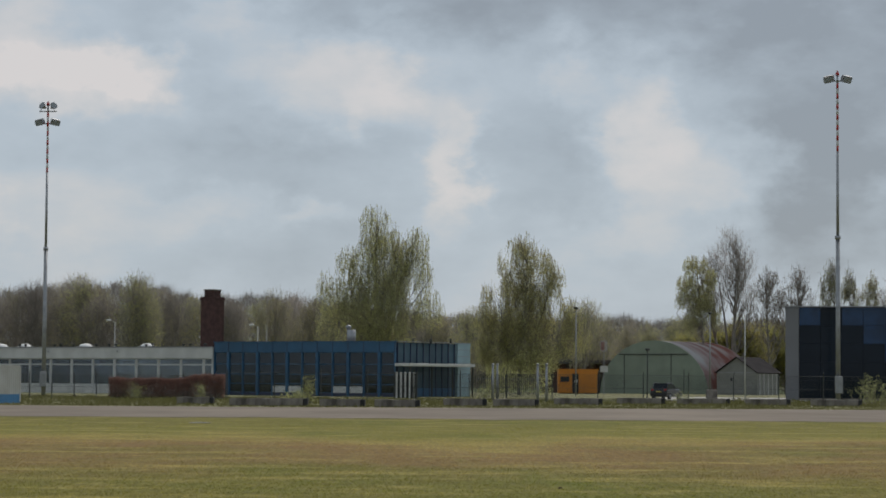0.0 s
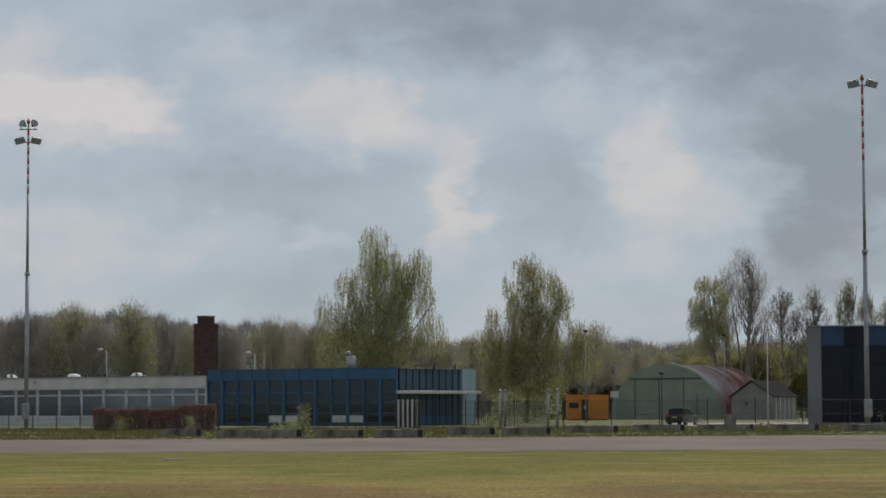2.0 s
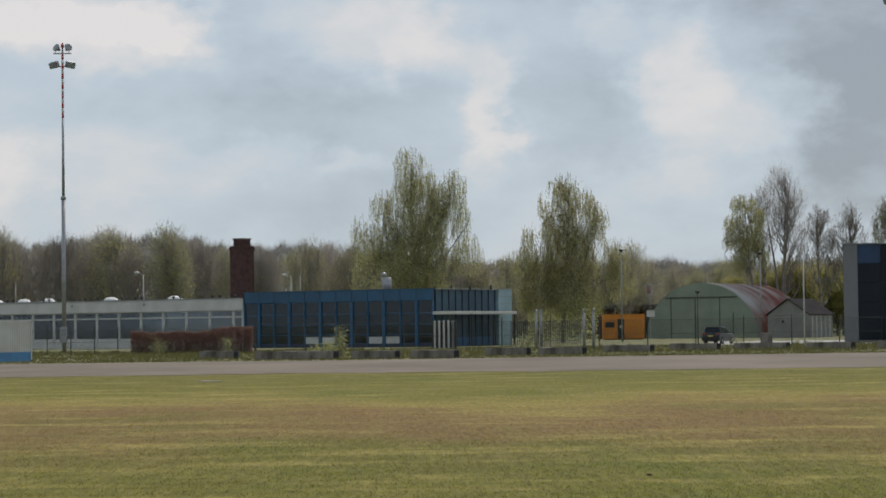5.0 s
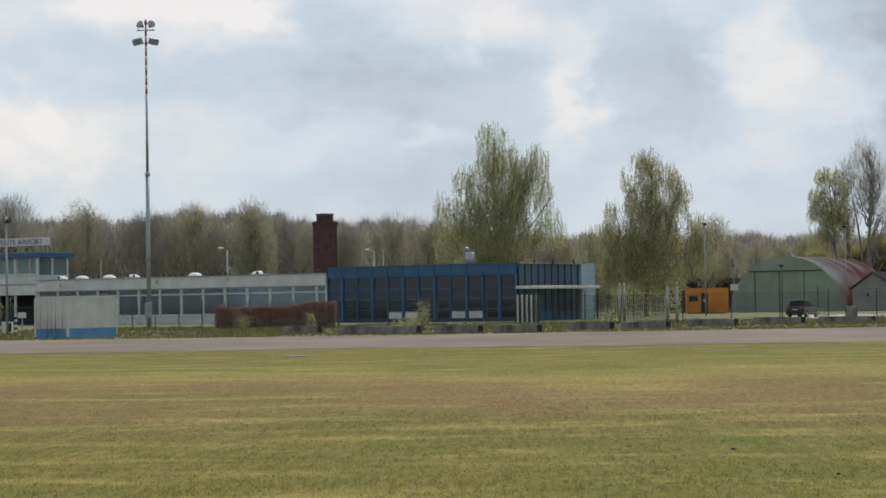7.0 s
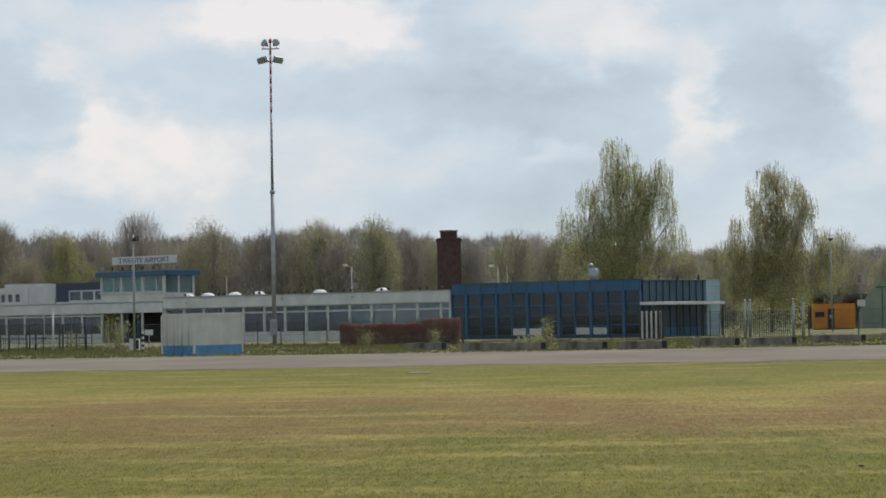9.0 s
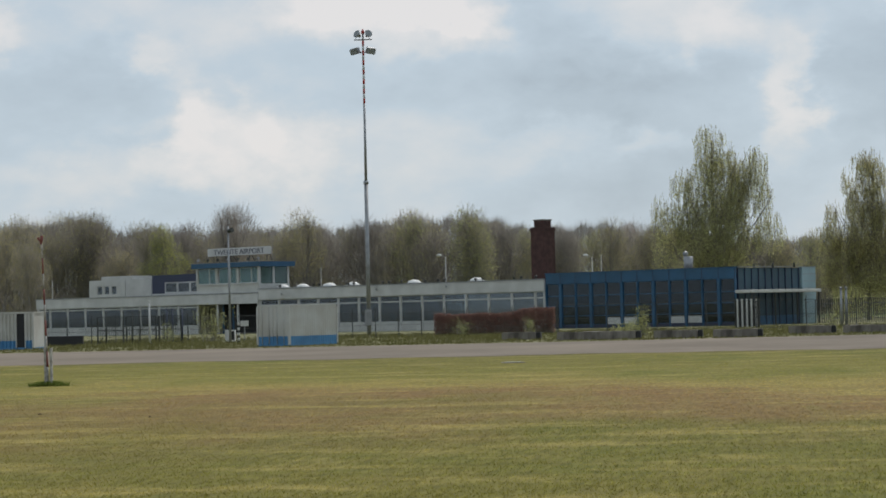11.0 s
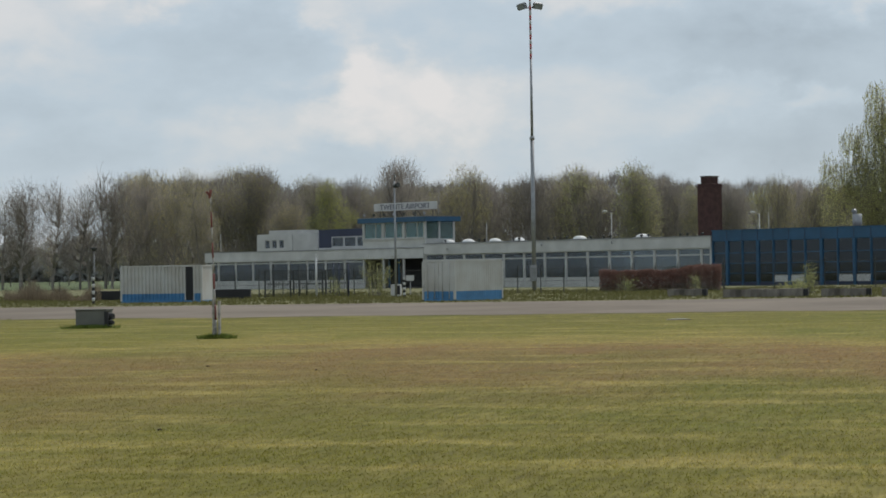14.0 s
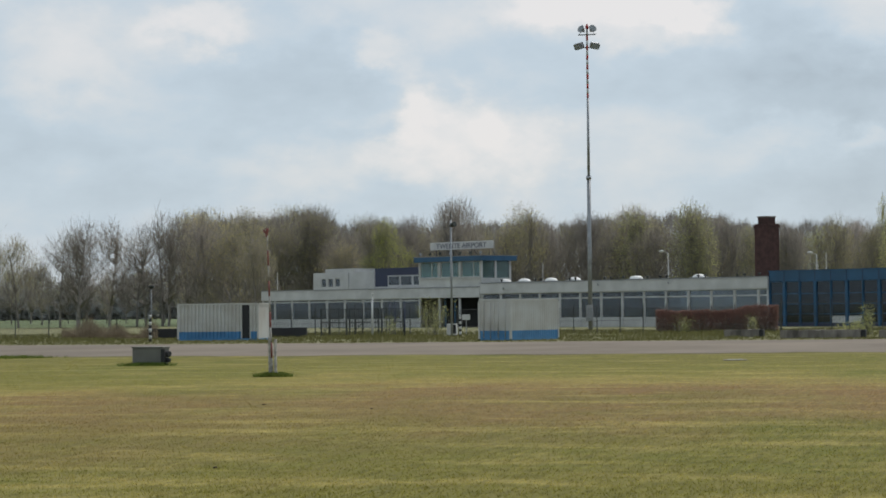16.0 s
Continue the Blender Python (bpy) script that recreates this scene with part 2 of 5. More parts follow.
# ---- ground ----
def field_material(name="mown_grass", island=0.0):
    """Mown grass: fresh green, straw-yellow and a worn brown belt, clumps, and diagonal mowing swathes."""
    m = mat(name, (0.1, 0.1, 0.02), 0.95, island=island, vary=0.3, scale=0.16, fine=1.7, bump=0.4, spec=0.1)
    N, L = m.node_tree.nodes, m.node_tree.links
    b = N["Principled BSDF"]
    hue = b.inputs["Base Color"].links[0].from_node
    tc = N.new("ShaderNodeTexCoord")

    def cloudy(stretch, detail, rough, turn=0.0, shift=0.0):
        mp, n = N.new("ShaderNodeMapping"), N.new("ShaderNodeTexNoise")
        mp.inputs["Scale"].default_value, mp.inputs["Rotation"].default_value, mp.inputs["Location"].default_value = stretch, (0, 0, radians(turn)), (shift, shift, 0)
        n.inputs["Scale"].default_value, n.inputs["Detail"].default_value, n.inputs["Roughness"].default_value = 1.0, detail, rough
        L.new(tc.outputs["Object"], mp.inputs[0]), L.new(mp.outputs[0], n.inputs["Vector"])
        return n.outputs[0]

    def span(val, a, z, lo, hi):
        r = N.new("ShaderNodeMapRange")
        for i, q in enumerate((a, z, lo, hi)):
            r.inputs[i + 1].default_value = q
        L.new(val, r.inputs[0])
        return r.outputs[0]

    def sums(op, x, y):
        n = N.new("ShaderNodeMath")
        n.operation = op
        for i, q in enumerate((x, y)):
            if isinstance(q, float):
                n.inputs[i].default_value = q
            else:
                L.new(q, n.inputs[i])
        return n.outputs[0]

    def blend(fac, x, color):
        n = N.new("ShaderNodeMix")
        n.data_type = "RGBA"
        L.new(fac, n.inputs[0]), L.new(x, n.inputs[6])
        n.inputs[7].default_value = (*color, 1)
        return n.outputs[2]

    sep = N.new("ShaderNodeSeparateXYZ")
    L.new(tc.outputs["Object"], sep.inputs[0])
    # belts that lie across the field, with a wavering edge
    wave = span(cloudy((0.09, 0.03, 1), 5, 0.6), 0.25, 0.75, -14.0, 14.0)
    depth = sums("ADD", sep.outputs[1], wave)
    belts = N.new("ShaderNodeValToRGB")
    L.new(span(depth, 0.0, 110.0, 0.0, 1.0), belts.inputs[0])
    stops = ((0.0, (0.122, 0.115, 0.025)), (0.27, (0.127, 0.116, 0.027)), (0.35, (0.158, 0.11, 0.042)), (0.46, (0.172, 0.112, 0.046)), (0.53, (0.215, 0.175, 0.052)), (0.6, (0.14, 0.13, 0.028)), (0.85, (0.115, 0.108, 0.024)))
    while len(belts.color_ramp.elements) < len(stops):
        belts.color_ramp.elements.new(0.5)
    for el, (p, c) in zip(belts.color_ramp.elements, stops):
        el.position, el.color = p, (*c, 1)
    col = belts.outputs[0]
    # fresh patches, straw swathes, dry flecks
    col = blend(sums("MULTIPLY", span(cloudy((0.12, 0.05, 1), 4, 0.6, 0, 3), 0.5, 0.68, 0.0, 1.0), 0.7), col, (0.095, 0.108, 0.02))
    col = blend(sums("MULTIPLY", span(cloudy((0.22, 0.45, 1), 6, 0.65, 7, 11), 0.5, 0.66, 0.0, 1.0), 0.8), col, (0.26, 0.215, 0.07))
    col = blend(sums("MULTIPLY", span(cloudy((1.3, 0.22, 1), 6, 0.7, 0, 5), 0.5, 0.72, 0.0, 1.0), 0.6), col, (0.2, 0.165, 0.055))
    col = blend(sums("MULTIPLY", span(cloudy((1.9, 0.3, 1), 5, 0.7, 0, 23), 0.56, 0.74, 0.0, 1.0), 0.4), col, (0.08, 0.092, 0.018))
    fine = N.new("ShaderNodeHueSaturation")
    L.new(col, fine.inputs["Color"])
    L.new(span(cloudy((9, 1.2, 1), 6, 0.75, 0, 31), 0.3, 0.7, 0.6, 1.4), fine.inputs["Value"])
    L.new(fine.outputs[0], hue.inputs["Color"])
    return m


M_GRASS = field_material()
M_FIELDBLADE = field_material("mown_blades", 0.6)


def thin(m):
    """Blades let light through: half of it scattered back, half passed on."""
    N, L = m.node_tree.nodes, m.node_tree.links
    color = N["Principled BSDF"].inputs["Base Color"].links[0].from_socket
    df, tl, mix = N.new("ShaderNodeBsdfDiffuse"), N.new("ShaderNodeBsdfTranslucent"), N.new("ShaderNodeMixShader")
    bright = N.new("ShaderNodeHueSaturation")
    bright.inputs["Value"].default_value = 1.75
    L.new(color, bright.inputs["Color"])
    L.new(bright.outputs[0], df.inputs[0]), L.new(bright.outputs[0], tl.inputs[0])
    L.new(df.outputs[0], mix.inputs[1]), L.new(tl.outputs[0], mix.inputs[2])
    L.new(mix.outputs[0], N["Material Output"].inputs[0])


thin(M_FIELDBLADE)
M_VERGE = mat("verge_grass", (0.115, 0.12, 0.034), 0.95, vary=0.4, scale=0.3, fine=6, color2=(0.13, 0.12, 0.05), bump=0.5)
sheet("ground", [(-2500, -400), (2500, -400), (2500, 4500), (-2500, 4500)], M_GRASS, "mown green and yellowish airfield grass")
def ragged(x0, x1, y0, y1, step, sway):
    """A grown-over edge that wanders between grass and asphalt."""
    n = int(abs(x1 - x0) / step)
    return [(x0 + (x1 - x0) * i / n, y0 + (y1 - y0) * i / n + sway * (noise.noise((i * 0.21, y0, 0)) + 0.6 * noise.noise((i * 0.9, y0, 3)))) for i in range(n + 1)]


sheet("road", ragged(-160, 120, 97, 95, 1.2, 2.6) + ragged(120, 22, 143.5, 142.5, 1.5, 1.2) + ragged(20, -8, 141.5, 135.5, 1.5, 1.0) + ragged(-10, -57, 135, 134.5, 1.5, 1.0) + [(-70, 137), (-160, 138)], M_ASPHALT, "worn grey asphalt apron strip beside the grass", 0.012)

sheet("verge", [(-300, 126), (300, 126), (300, 330), (-300, 330)], M_VERGE, "rough grass verge between apron and buildings", 0.006)

sheet("far_field", [(-900, 330.5), (900, 330.5), (900, 880), (-900, 880)], mat("far_meadow", (0.08, 0.115, 0.03), 0.95, vary=0.3, scale=0.05, fine=0.6, bump=0.3), "distant green meadow behind the open tree row", 0.006)

# ---- site frame: local x along the terminal front, local y into it ----
SITE = pose(-24.31, 236.5, 0, 0, 0, -34)


def along(bearing, ly):
    """Local x of the site frame where the line at that depth crosses a bearing (across over ahead) from the standpoint."""
    c, s = math.cos(radians(34)), math.sin(radians(34))
    x0, y0 = -24.31 + s * ly, 236.5 + c * ly
    return (bearing * y0 - x0) / (c + s * bearing)


def window(parent, x0, x1, z0, z1, y, frame_mat, glass_mat, bar=0.07, name="window"):
    """A window in a front: frame with four bars, and a pane."""
    bm = bmesh.new()
    box(bm, x0, x1, y, y + 0.1, z0, z0 + bar)
    box(bm, x0, x1, y, y + 0.1, z1 - bar, z1)
    box(bm, x0, x0 + bar, y + 0.002, y + 0.098, z0 + bar, z1 - bar)
    box(bm, x1 - bar, x1, y + 0.002, y + 0.098, z0 + bar, z1 - bar)
    w = part(name, bm, frame_mat, parent)
    p = boxpart("pane", (x0 + bar, x1 - bar, y + 0.04, y + 0.055, z0 + bar, z1 - bar), glass_mat, w)
    p.visible_shadow = False
    return w


# ---- white terminal ----
M_BLIND = mat("faded_blind", (0.28, 0.26, 0.23), 0.9, vary=0.3, scale=0.4, fine=5)


def terminal(x0, x1, first, bay, h, label, recess=None, blinds=()):
    """A long single-storey front: fascia, columns, sill panels, windows in two rows."""
    t = thing("terminal_building", SITE, label, "building")
    fz = h - 1.2
    bm = bmesh.new()
    box(bm, x0, x1, -0.25, 0.12, fz, h)
    part("fascia", bm, M_WHITE, t, "white painted roof fascia board", bevel=0.03)
    boxpart("coping", (x0 - 0.05, x1, -0.32, 0.2, h, h + 0.1), M_STEEL, t)
    boxpart("roof", (x0, x1, 0.121, 14, h - 0.35, h - 0.05), M_ROOF, t)
    boxpart("back_wall", (x0, x1, 6.0, 6.2, 0, h - 0.351), M_BACK, t)
    boxpart("side_wall", (x0, x0 + 0.25, 0.13, 5.99, 0, h - 0.352), M_WHITE, t)
    boxpart("side_wall", (x1 - 0.25, x1, 0.13, 5.99, 0, h - 0.352), M_WHITE, t)
    boxpart("floor_slab", (x0 + 0.26, x1 - 0.26, 0.13, 5.98, 0.0, 0.1), M_FLOOR, t)
    xs, x = [x1 - 0.12] if x1 - first > 0.8 else [], first
    while x > x0 + 0.3:
        xs.append(x)
        x -= bay
    xs.append(x0 + 0.12)
    col = boxpart("column", (-0.11, 0.11, -0.12, 0.12, 0.0, fz), M_WHITE, t, bevel=0.015)
    col.matrix_basis = pose(xs[0], 0, 0)
    for x in xs[1:]:
        shared("column", col, t, pose(x, 0, 0))
    for i, (b, a) in enumerate(zip(xs, xs[1:])):
        a, b = a + 0.111, b - 0.111
        if recess and recess[0] < (a + b) / 2 < recess[1]:
            continue
        boxpart("sill_panel", (a, b, -0.03, 0.07, 0.0, 1.0), M_CREAM, t)
        window(t, a, b, 1.002, 3.2, -0.04, M_WHITE, M_GLASS)
        window(t, a, b, 3.202, fz - 0.002, -0.04, M_WHITE, M_GLASS)
        if i in blinds:
            boxpart("blind", (a + 0.1, b - 0.1, 0.4, 0.42, 1.3 + 0.4 * (i % 3), 3.1), M_BLIND, t, "faded fabric window blind")
    return t


def dome(t, x, y, z, r=0.75):
    bm = bmesh.new()
    bmesh.ops.create_uvsphere(bm, u_segments=14, v_segments=8, radius=r)
    bmesh.ops.delete(bm, geom=[v for v in bm.verts if v.co.z < -0.01], context="VERTS")
    bmesh.ops.scale(bm, vec=(1, 1, 0.45), verts=bm.verts)
    for f in bm.faces:
        f.smooth = True
    d = part("dome_skylight", bm, M_DOME, t, "white translucent acrylic roof dome")
    d.matrix_basis = pose(x, y, z + 0.25)
    k = boxpart("curb", (-r, r, -r, r, -0.3, 0.0), M_WHITE, d)


M_DOME = mat("acrylic_dome", (0.72, 0.72, 0.7), 0.7, vary=0.15, scale=1.5)
right_wing = terminal(-43.0, -0.06, -1.45, 3.19, 5.05, "long white single-storey terminal wing with large windows", blinds=(1, 2, 4, 6, 9))
left_wing = terminal(-84.3, -43.06, -43.2, 3.5, 4.66, "white flat-roofed terminal wing with entrance and large windows", recess=(-53.8, -43.0), blinds=(6, 9))
for b in (-0.2285, -0.2195, -0.2105, -0.188, -0.1607, -0.133, -0.1985):
    dome(right_wing, along(b, 3.0), 3.0, 5.0)
vent = None
for i in range(26):
    x = -2.0 - i * 1.6
    if vent is None:
        bm = bmesh.new()
        tube(bm, (0, 0, 0), (0, 0, 0.36), 0.07, 0.07, 6)
        tube(bm, (0, 0, 0.34), (0, 0, 0.52), 0.19, 0.12, 8)
        vent = part("roof_vent", bm, M_DKSTEEL, right_wing, "small dark mushroom roof vent")
        vent.matrix_basis = pose(x, 0.8, 5.0)
    elif i % 3 != 1:
        shared("roof_vent", vent, right_wing, pose(x, 0.8 + (i % 4) * 0.7, 5.0))
for b, z in ((-0.178, 4.7), (-0.147, 4.75), (-0.2205, 4.5)):
    x = along(b, -0.3)
    bm = bmesh.new()
    tube(bm, (x, -0.25, z), (x + 0.5, -0.7, z - 0.12), 0.09, 0.07, 8)
    part("flood_lamp", bm, M_STEEL, right_wing, "small tube lamp under the roof edge")

# entrance recess
# recess shade is put into this wall's near-black colour
boxpart("recess_wall", (-53.6, -43.3, 4.0, 4.2, 0.1, 4.2), M_DARK, left_wing)
boxpart("notice_board", (-46.4, -45.4, 3.9, 3.98, 2.0, 2.7), M_WHITE, left_wing, "white notice board on the entrance wall")
for x in (-50.5, -48.8):
    boxpart("blue_door_post", (x, x + 0.18, 1.0, 1.15, 0.0, 3.4), M_BLUE, left_wing)
boxpart("ceiling_panel", (-53.6, -43.3, 0.13, 3.99, 4.2, 4.28), M_CREAM, left_wing)

# ---- control room on the roof ----
tw = thing("control_room", SITE, "rooftop control room with blue roof edge and white posts", "control tower")
TX0, TX1, TD = -54.1, -43.2, 5.0
bm = bmesh.new()
box(bm, TX0, TX1, 0.2, 0.4, 4.761, 5.75)
box(bm, TX1 - 0.2, TX1, 0.401, TD, 4.761, 5.75)
box(bm, TX0, TX0 + 0.2, 0.401, TD, 4.761, 5.75)
box(bm, TX0 + 0.201, TX1 - 0.201, TD - 0.2, TD, 4.761, 5.75)
part("wall", bm, M_CREAM, tw, "light panelled base wall")
boxpart("sill", (TX0 - 0.1, TX1 + 0.1, 0.08, 0.42, 5.752, 5.86), M_WHITE, tw)
boxpart("floor_slab", (TX0 + 0.21, TX1 - 0.21, 0.41, TD - 0.21, 5.0, 5.1), M_FLOOR, tw)
boxpart("roof", (TX0 - 0.5, TX1 + 0.5, -0.2, TD + 0.5, 7.72, 8.3), M_BLUE, tw, "blue flat roof slab", bevel=0.04)
boxpart("roof_trim", (TX0 - 0.55, TX1 + 0.55, -0.25, TD + 0.55, 8.302, 8.36), M_STEEL, tw)
bw = (TX1 - TX0) / 3
for i in range(4):
    x = TX0 + i * bw
    boxpart("post", (x - 0.14 + (0.14 if i == 0 else 0) - (0.14 if i == 3 else 0), x + 0.14 + (0.14 if i == 0 else 0) - (0.14 if i == 3 else 0), 0.15, 0.43, 5.862, 7.718), M_WHITE, tw)
    if i < 3:
        window(tw, x + 0.285, x + bw - 0.285, 5.864, 7.716, 0.22, M_WHITE, M_TOWERGLASS)
        window(tw, x + 0.3, x + bw - 0.3, 5.76, 7.716, TD - 0.15, M_WHITE, M_CLEAR)
        boxpart("mullion", (x + bw * 0.62, x + bw * 0.62 + 0.1, 0.2, 0.34, 5.866, 7.714), M_WHITE, tw)
for y in (TD * 0.5, TD - 0.15):
    boxpart("post", (TX1 - 0.28, TX1, y - 0.14, y + 0.14, 5.752, 7.718), M_WHITE, tw)
boxpart("side_pane", (TX1 - 0.12, TX1 - 0.1, 0.44, TD * 0.5 - 0.15, 5.754, 7.716), M_TOWERGLASS, tw)
boxpart("side_pane", (TX1 - 0.12, TX1 - 0.1, TD * 0.5 + 0.15, TD - 0.3, 5.754, 7.716), M_TOWERGLASS, tw)
bm = bmesh.new()
tube(bm, (TX1 - 1.2, 3.5, 8.36), (TX1 - 1.2, 3.5, 12.2), 0.03, 0.015, 6)
part("antenna", bm, M_STEEL, tw)
for i in range(7):
    x = TX0 + 0.2 + i * 1.75
    bm = bmesh.new()
    tube(bm, (x, 0.3, 8.36), (x, 0.3, 8.55), 0.03, 0.03, 6)
    tube(bm, (x - 0.12, 0.3, 8.6), (x + 0.14, 0.2, 8.72), 0.12, 0.16, 8)
    part("spotlight", bm, M_DKSTEEL if i % 3 else M_STEEL, tw)

# ---- sign over the control room ----
sg = thing("rooftop_sign", SITE @ pose(-49.0, 2.4, 8.36), "white rooftop sign board with grey airport lettering", "sign")
boxpart("board", (-5.5, 5.5, 0, 0.12, 0.85, 1.75), M_WHITE, sg, bevel=0.02)
for x in (-4.6, -1.6, 1.6, 4.6):
    bm = bmesh.new()
    tube(bm, (x, 0.2, 0), (x, 0.2, 1.6), 0.05, 0.05, 6)
    tube(bm, (x, 1.2, 0), (x, 0.2, 1.3), 0.04, 0.04, 6)
    part("strut", bm, M_DKSTEEL, sg)


def lettering(text, size, depth, material, parent, m, name="lettering"):
    cu = bpy.data.curves.new(name, "FONT")
    cu.body, cu.size, cu.extrude, cu.align_x = text, size, depth, "CENTER"
    ob = bpy.data.objects.new(name, cu)
    scene.collection.objects.link(ob)
    me = bpy.data.meshes.new_from_object(ob.evaluated_get(bpy.context.evaluated_depsgraph_get()))
    bpy.data.objects.remove(ob)
    me.materials.clear()
    me.materials.append(material)
    o = new(name, me)
    o.parent, o.matrix_basis = parent, m
    return o


M_LETTER = mat("grey_letters", (0.1, 0.1, 0.13), 0.6, vary=0.15, scale=2)
lettering("TWENTE AIRPORT", 0.86, 0.02, M_LETTER, sg, pose(0, -0.02, 1.0, 90, 0, 0) @ Matrix.Diagonal((1.22, 1, 1, 1)))

# ---- blocks behind the terminal ----
wb = thing("annex_building", SITE, "white plastered annex block with three narrow windows", "building")
AX0, AX1 = along(-0.308, 17), along(-0.2795, 17)
bm = bmesh.new()
zs, n3 = 5.35, 3
wx = [AX0 + 1.7 + i * 1.5 for i in range(3)]
box(bm, AX0, AX1, 17, 17.3, 0, zs)
box(bm, AX0, AX1, 17, 17.3, 6.5, 7.3)
edges = [AX0] + [q for x in wx for q in (x, x + 1.0)] + [AX1]
for i in range(0, len(edges), 2):
    box(bm, edges[i], edges[i + 1], 17, 17.3, zs, 6.5)
box(bm, AX1 - 0.3, AX1, 17.301, 27, 0, 7.3)
box(bm, AX0, AX0 + 0.3, 17.301, 27, 0, 7.3)
part("wall", bm, M_WHITE, wb)
boxpart("roof", (AX0 + 0.31, AX1 - 0.31, 17.31, 27, 6.9, 7.2), M_ROOF, wb)
boxpart("penthouse", (along(-0.3023, 19), along(-0.2888, 19), 19, 23, 7.2, 7.85), M_CREAM, wb)
for x in wx:
    window(wb, x, x + 1.0, zs, 6.5, 17.08, M_WHITE, M_GLASS)
# near-black wall gives the annex room its painted darkness
boxpart("room_wall", (AX0 + 0.31, AX1 - 0.31, 20, 20.1, 0, 6.8), M_DARK, wb)
bm = bmesh.new()
tube(bm, (AX0 + 7.6, 16.95, 0), (AX0 + 7.6, 16.95, 7.2), 0.06, 0.06, 6)
part("downpipe", bm, M_WHITE, wb)
nb = thing("annex_building", SITE, "dark navy clad annex block with white strip windows", "building")
NX0, NX1 = along(-0.2790, 14.05), along(-0.2560, 14.05)
boxpart("lower_wall", (NX0, NX1, 14.05, 14.3, 0, 5.2), M_WHITE, nb)
boxpart("upper_wall", (NX0, NX1, 14.05, 14.3, 6.65, 7.6), M_NAVY, nb)
boxpart("end_wall", (NX0, NX0 + 0.2, 14.301, 22, 0, 7.6), M_NAVY, nb)
boxpart("roof", (NX0 + 0.21, NX1, 14.301, 22, 7.1, 7.4), M_ROOF, nb)
bx = (NX1 - NX0) / 4
boxpart("wall_panel", (NX0, NX0 + bx, 14.05, 14.3, 5.201, 6.649), M_NAVY, nb)
for i in range(1, 4):
    window(nb, NX0 + i * bx, NX0 + (i + 1) * bx - 0.02, 5.21, 6.64, 14.1, M_WHITE, M_GLASS, 0.16)
boxpart("inner_wall", (NX0 + 0.21, NX1, 17, 17.1, 0, 7.0), M_BLIND, nb)

# ---- chimney ----
ch = thing("chimney", pose(*(-0.1037 * 252, 252), 0, 0, 0, -34), "tall dark red brick boiler chimney with smaller flue top", "chimney")
boxpart("shaft", (-0.95, 0.95, -0.95, 0.95, 0, 11.0), M_BRICK, ch, bevel=0.03)
boxpart("corbel", (-1.02, 1.02, -1.02, 1.02, 10.6, 10.85), M_BRICK, ch)
boxpart("flue_top", (-0.68, 0.68, -0.68, 0.68, 11.0, 11.85), M_BRICK, ch, bevel=0.05)
boxpart("cap", (-0.74, 0.74, -0.74, 0.74, 11.7, 11.84), M_CONCRETE, ch)

# ---- blue hall ----
bh = thing("departure_hall", SITE, "blue steel-framed glass hall with flat roof", "building")
HX, HH = 23.7, 5.6
boxpart("fascia", (0, HX, -0.1, 0.1, 4.55, HH), M_BLUE, bh, "blue painted roof band", bevel=0.02)
boxpart("coping", (-0.05, HX + 0.1, -0.16, 0.2, HH, HH + 0.08), M_BLUE, bh)
boxpart("roof", (0, HX - 0.1, 0.21, 13.3, HH - 0.4, HH - 0.05), M_ROOF, bh)
boxpart("floor_slab", (0.1, HX - 0.1, 0.11, 13.0, 0, 0.1), M_FLOOR, bh)
# back wall painted near-black to imitate the unlit depth of the hall
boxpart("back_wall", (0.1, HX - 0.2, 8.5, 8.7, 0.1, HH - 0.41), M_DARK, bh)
boxpart("end_wall", (0.0, 0.1, 0.12, 13.3, 0, HH - 0.41), M_BLUE, bh)
sub = HX / 12
for i in range(13):
    w = 0.15 if i % 2 else 0.06
    x = min(max(i * sub, w), HX - w)
    boxpart("mullion", (x - w, x + w, -0.12, 0.12, 0, 4.549), M_BLUE, bh)
for i in range(12):
    a, b = i * sub + (0.2 if i % 2 else 0.092) + 0.01, (i + 1) * sub - (0.2 if (i + 1) % 2 else 0.092) - 0.01
    if i == 0:
        a = 0.2
    for z0, z1 in ((0.35, 1.25), (1.252, 2.25), (2.252, 3.3), (3.302, 4.53)):
        window(bh, a, b, z0, z1, -0.05, M_BLUE, M_HALLGLASS, 0.035)
    boxpart("plinth_panel", (a, b, -0.04, 0.06, 0, 0.348), M_NAVY, bh)
    if i in (4, 5, 8, 9):
        boxpart("desk_panel", (a + 0.03, b - 0.03, -0.09, -0.052, 0.36, 1.05), M_CREAM, bh, "pale infill panel below the glass")
for i in range(13):
    x = min(max(i * sub, 0.04), HX - 0.04)
    boxpart("fascia_joint", (x - 0.03, x + 0.03, -0.125, -0.102, 4.56, HH - 0.02), M_NAVY, bh)
# side front with deep vertical fins
for j in range(10):
    y = 0.3 + j * 1.15
    boxpart("fin", (HX - 0.1, HX + 0.06, y, y + 0.07, 0.0, HH - 0.05), M_NAVY, bh)
    if j < 9:
        for z0, z1 in ((0.9, 3.3), (3.302, HH - 0.06)):
            boxpart("side_pane", (HX - 0.05, HX - 0.03, y + 0.11, y + 1.14, z0, z1), M_PALEGLASS, bh)
        boxpart("side_panel", (HX - 0.08, HX, y + 0.11, y + 1.14, 0, 0.898), M_BLUE, bh)
boxpart("end_panel", (HX - 0.2, HX + 0.25, 11.0, 13.4, 0, HH), M_TEAL, bh, "pale blue clad end panel", bevel=0.02)
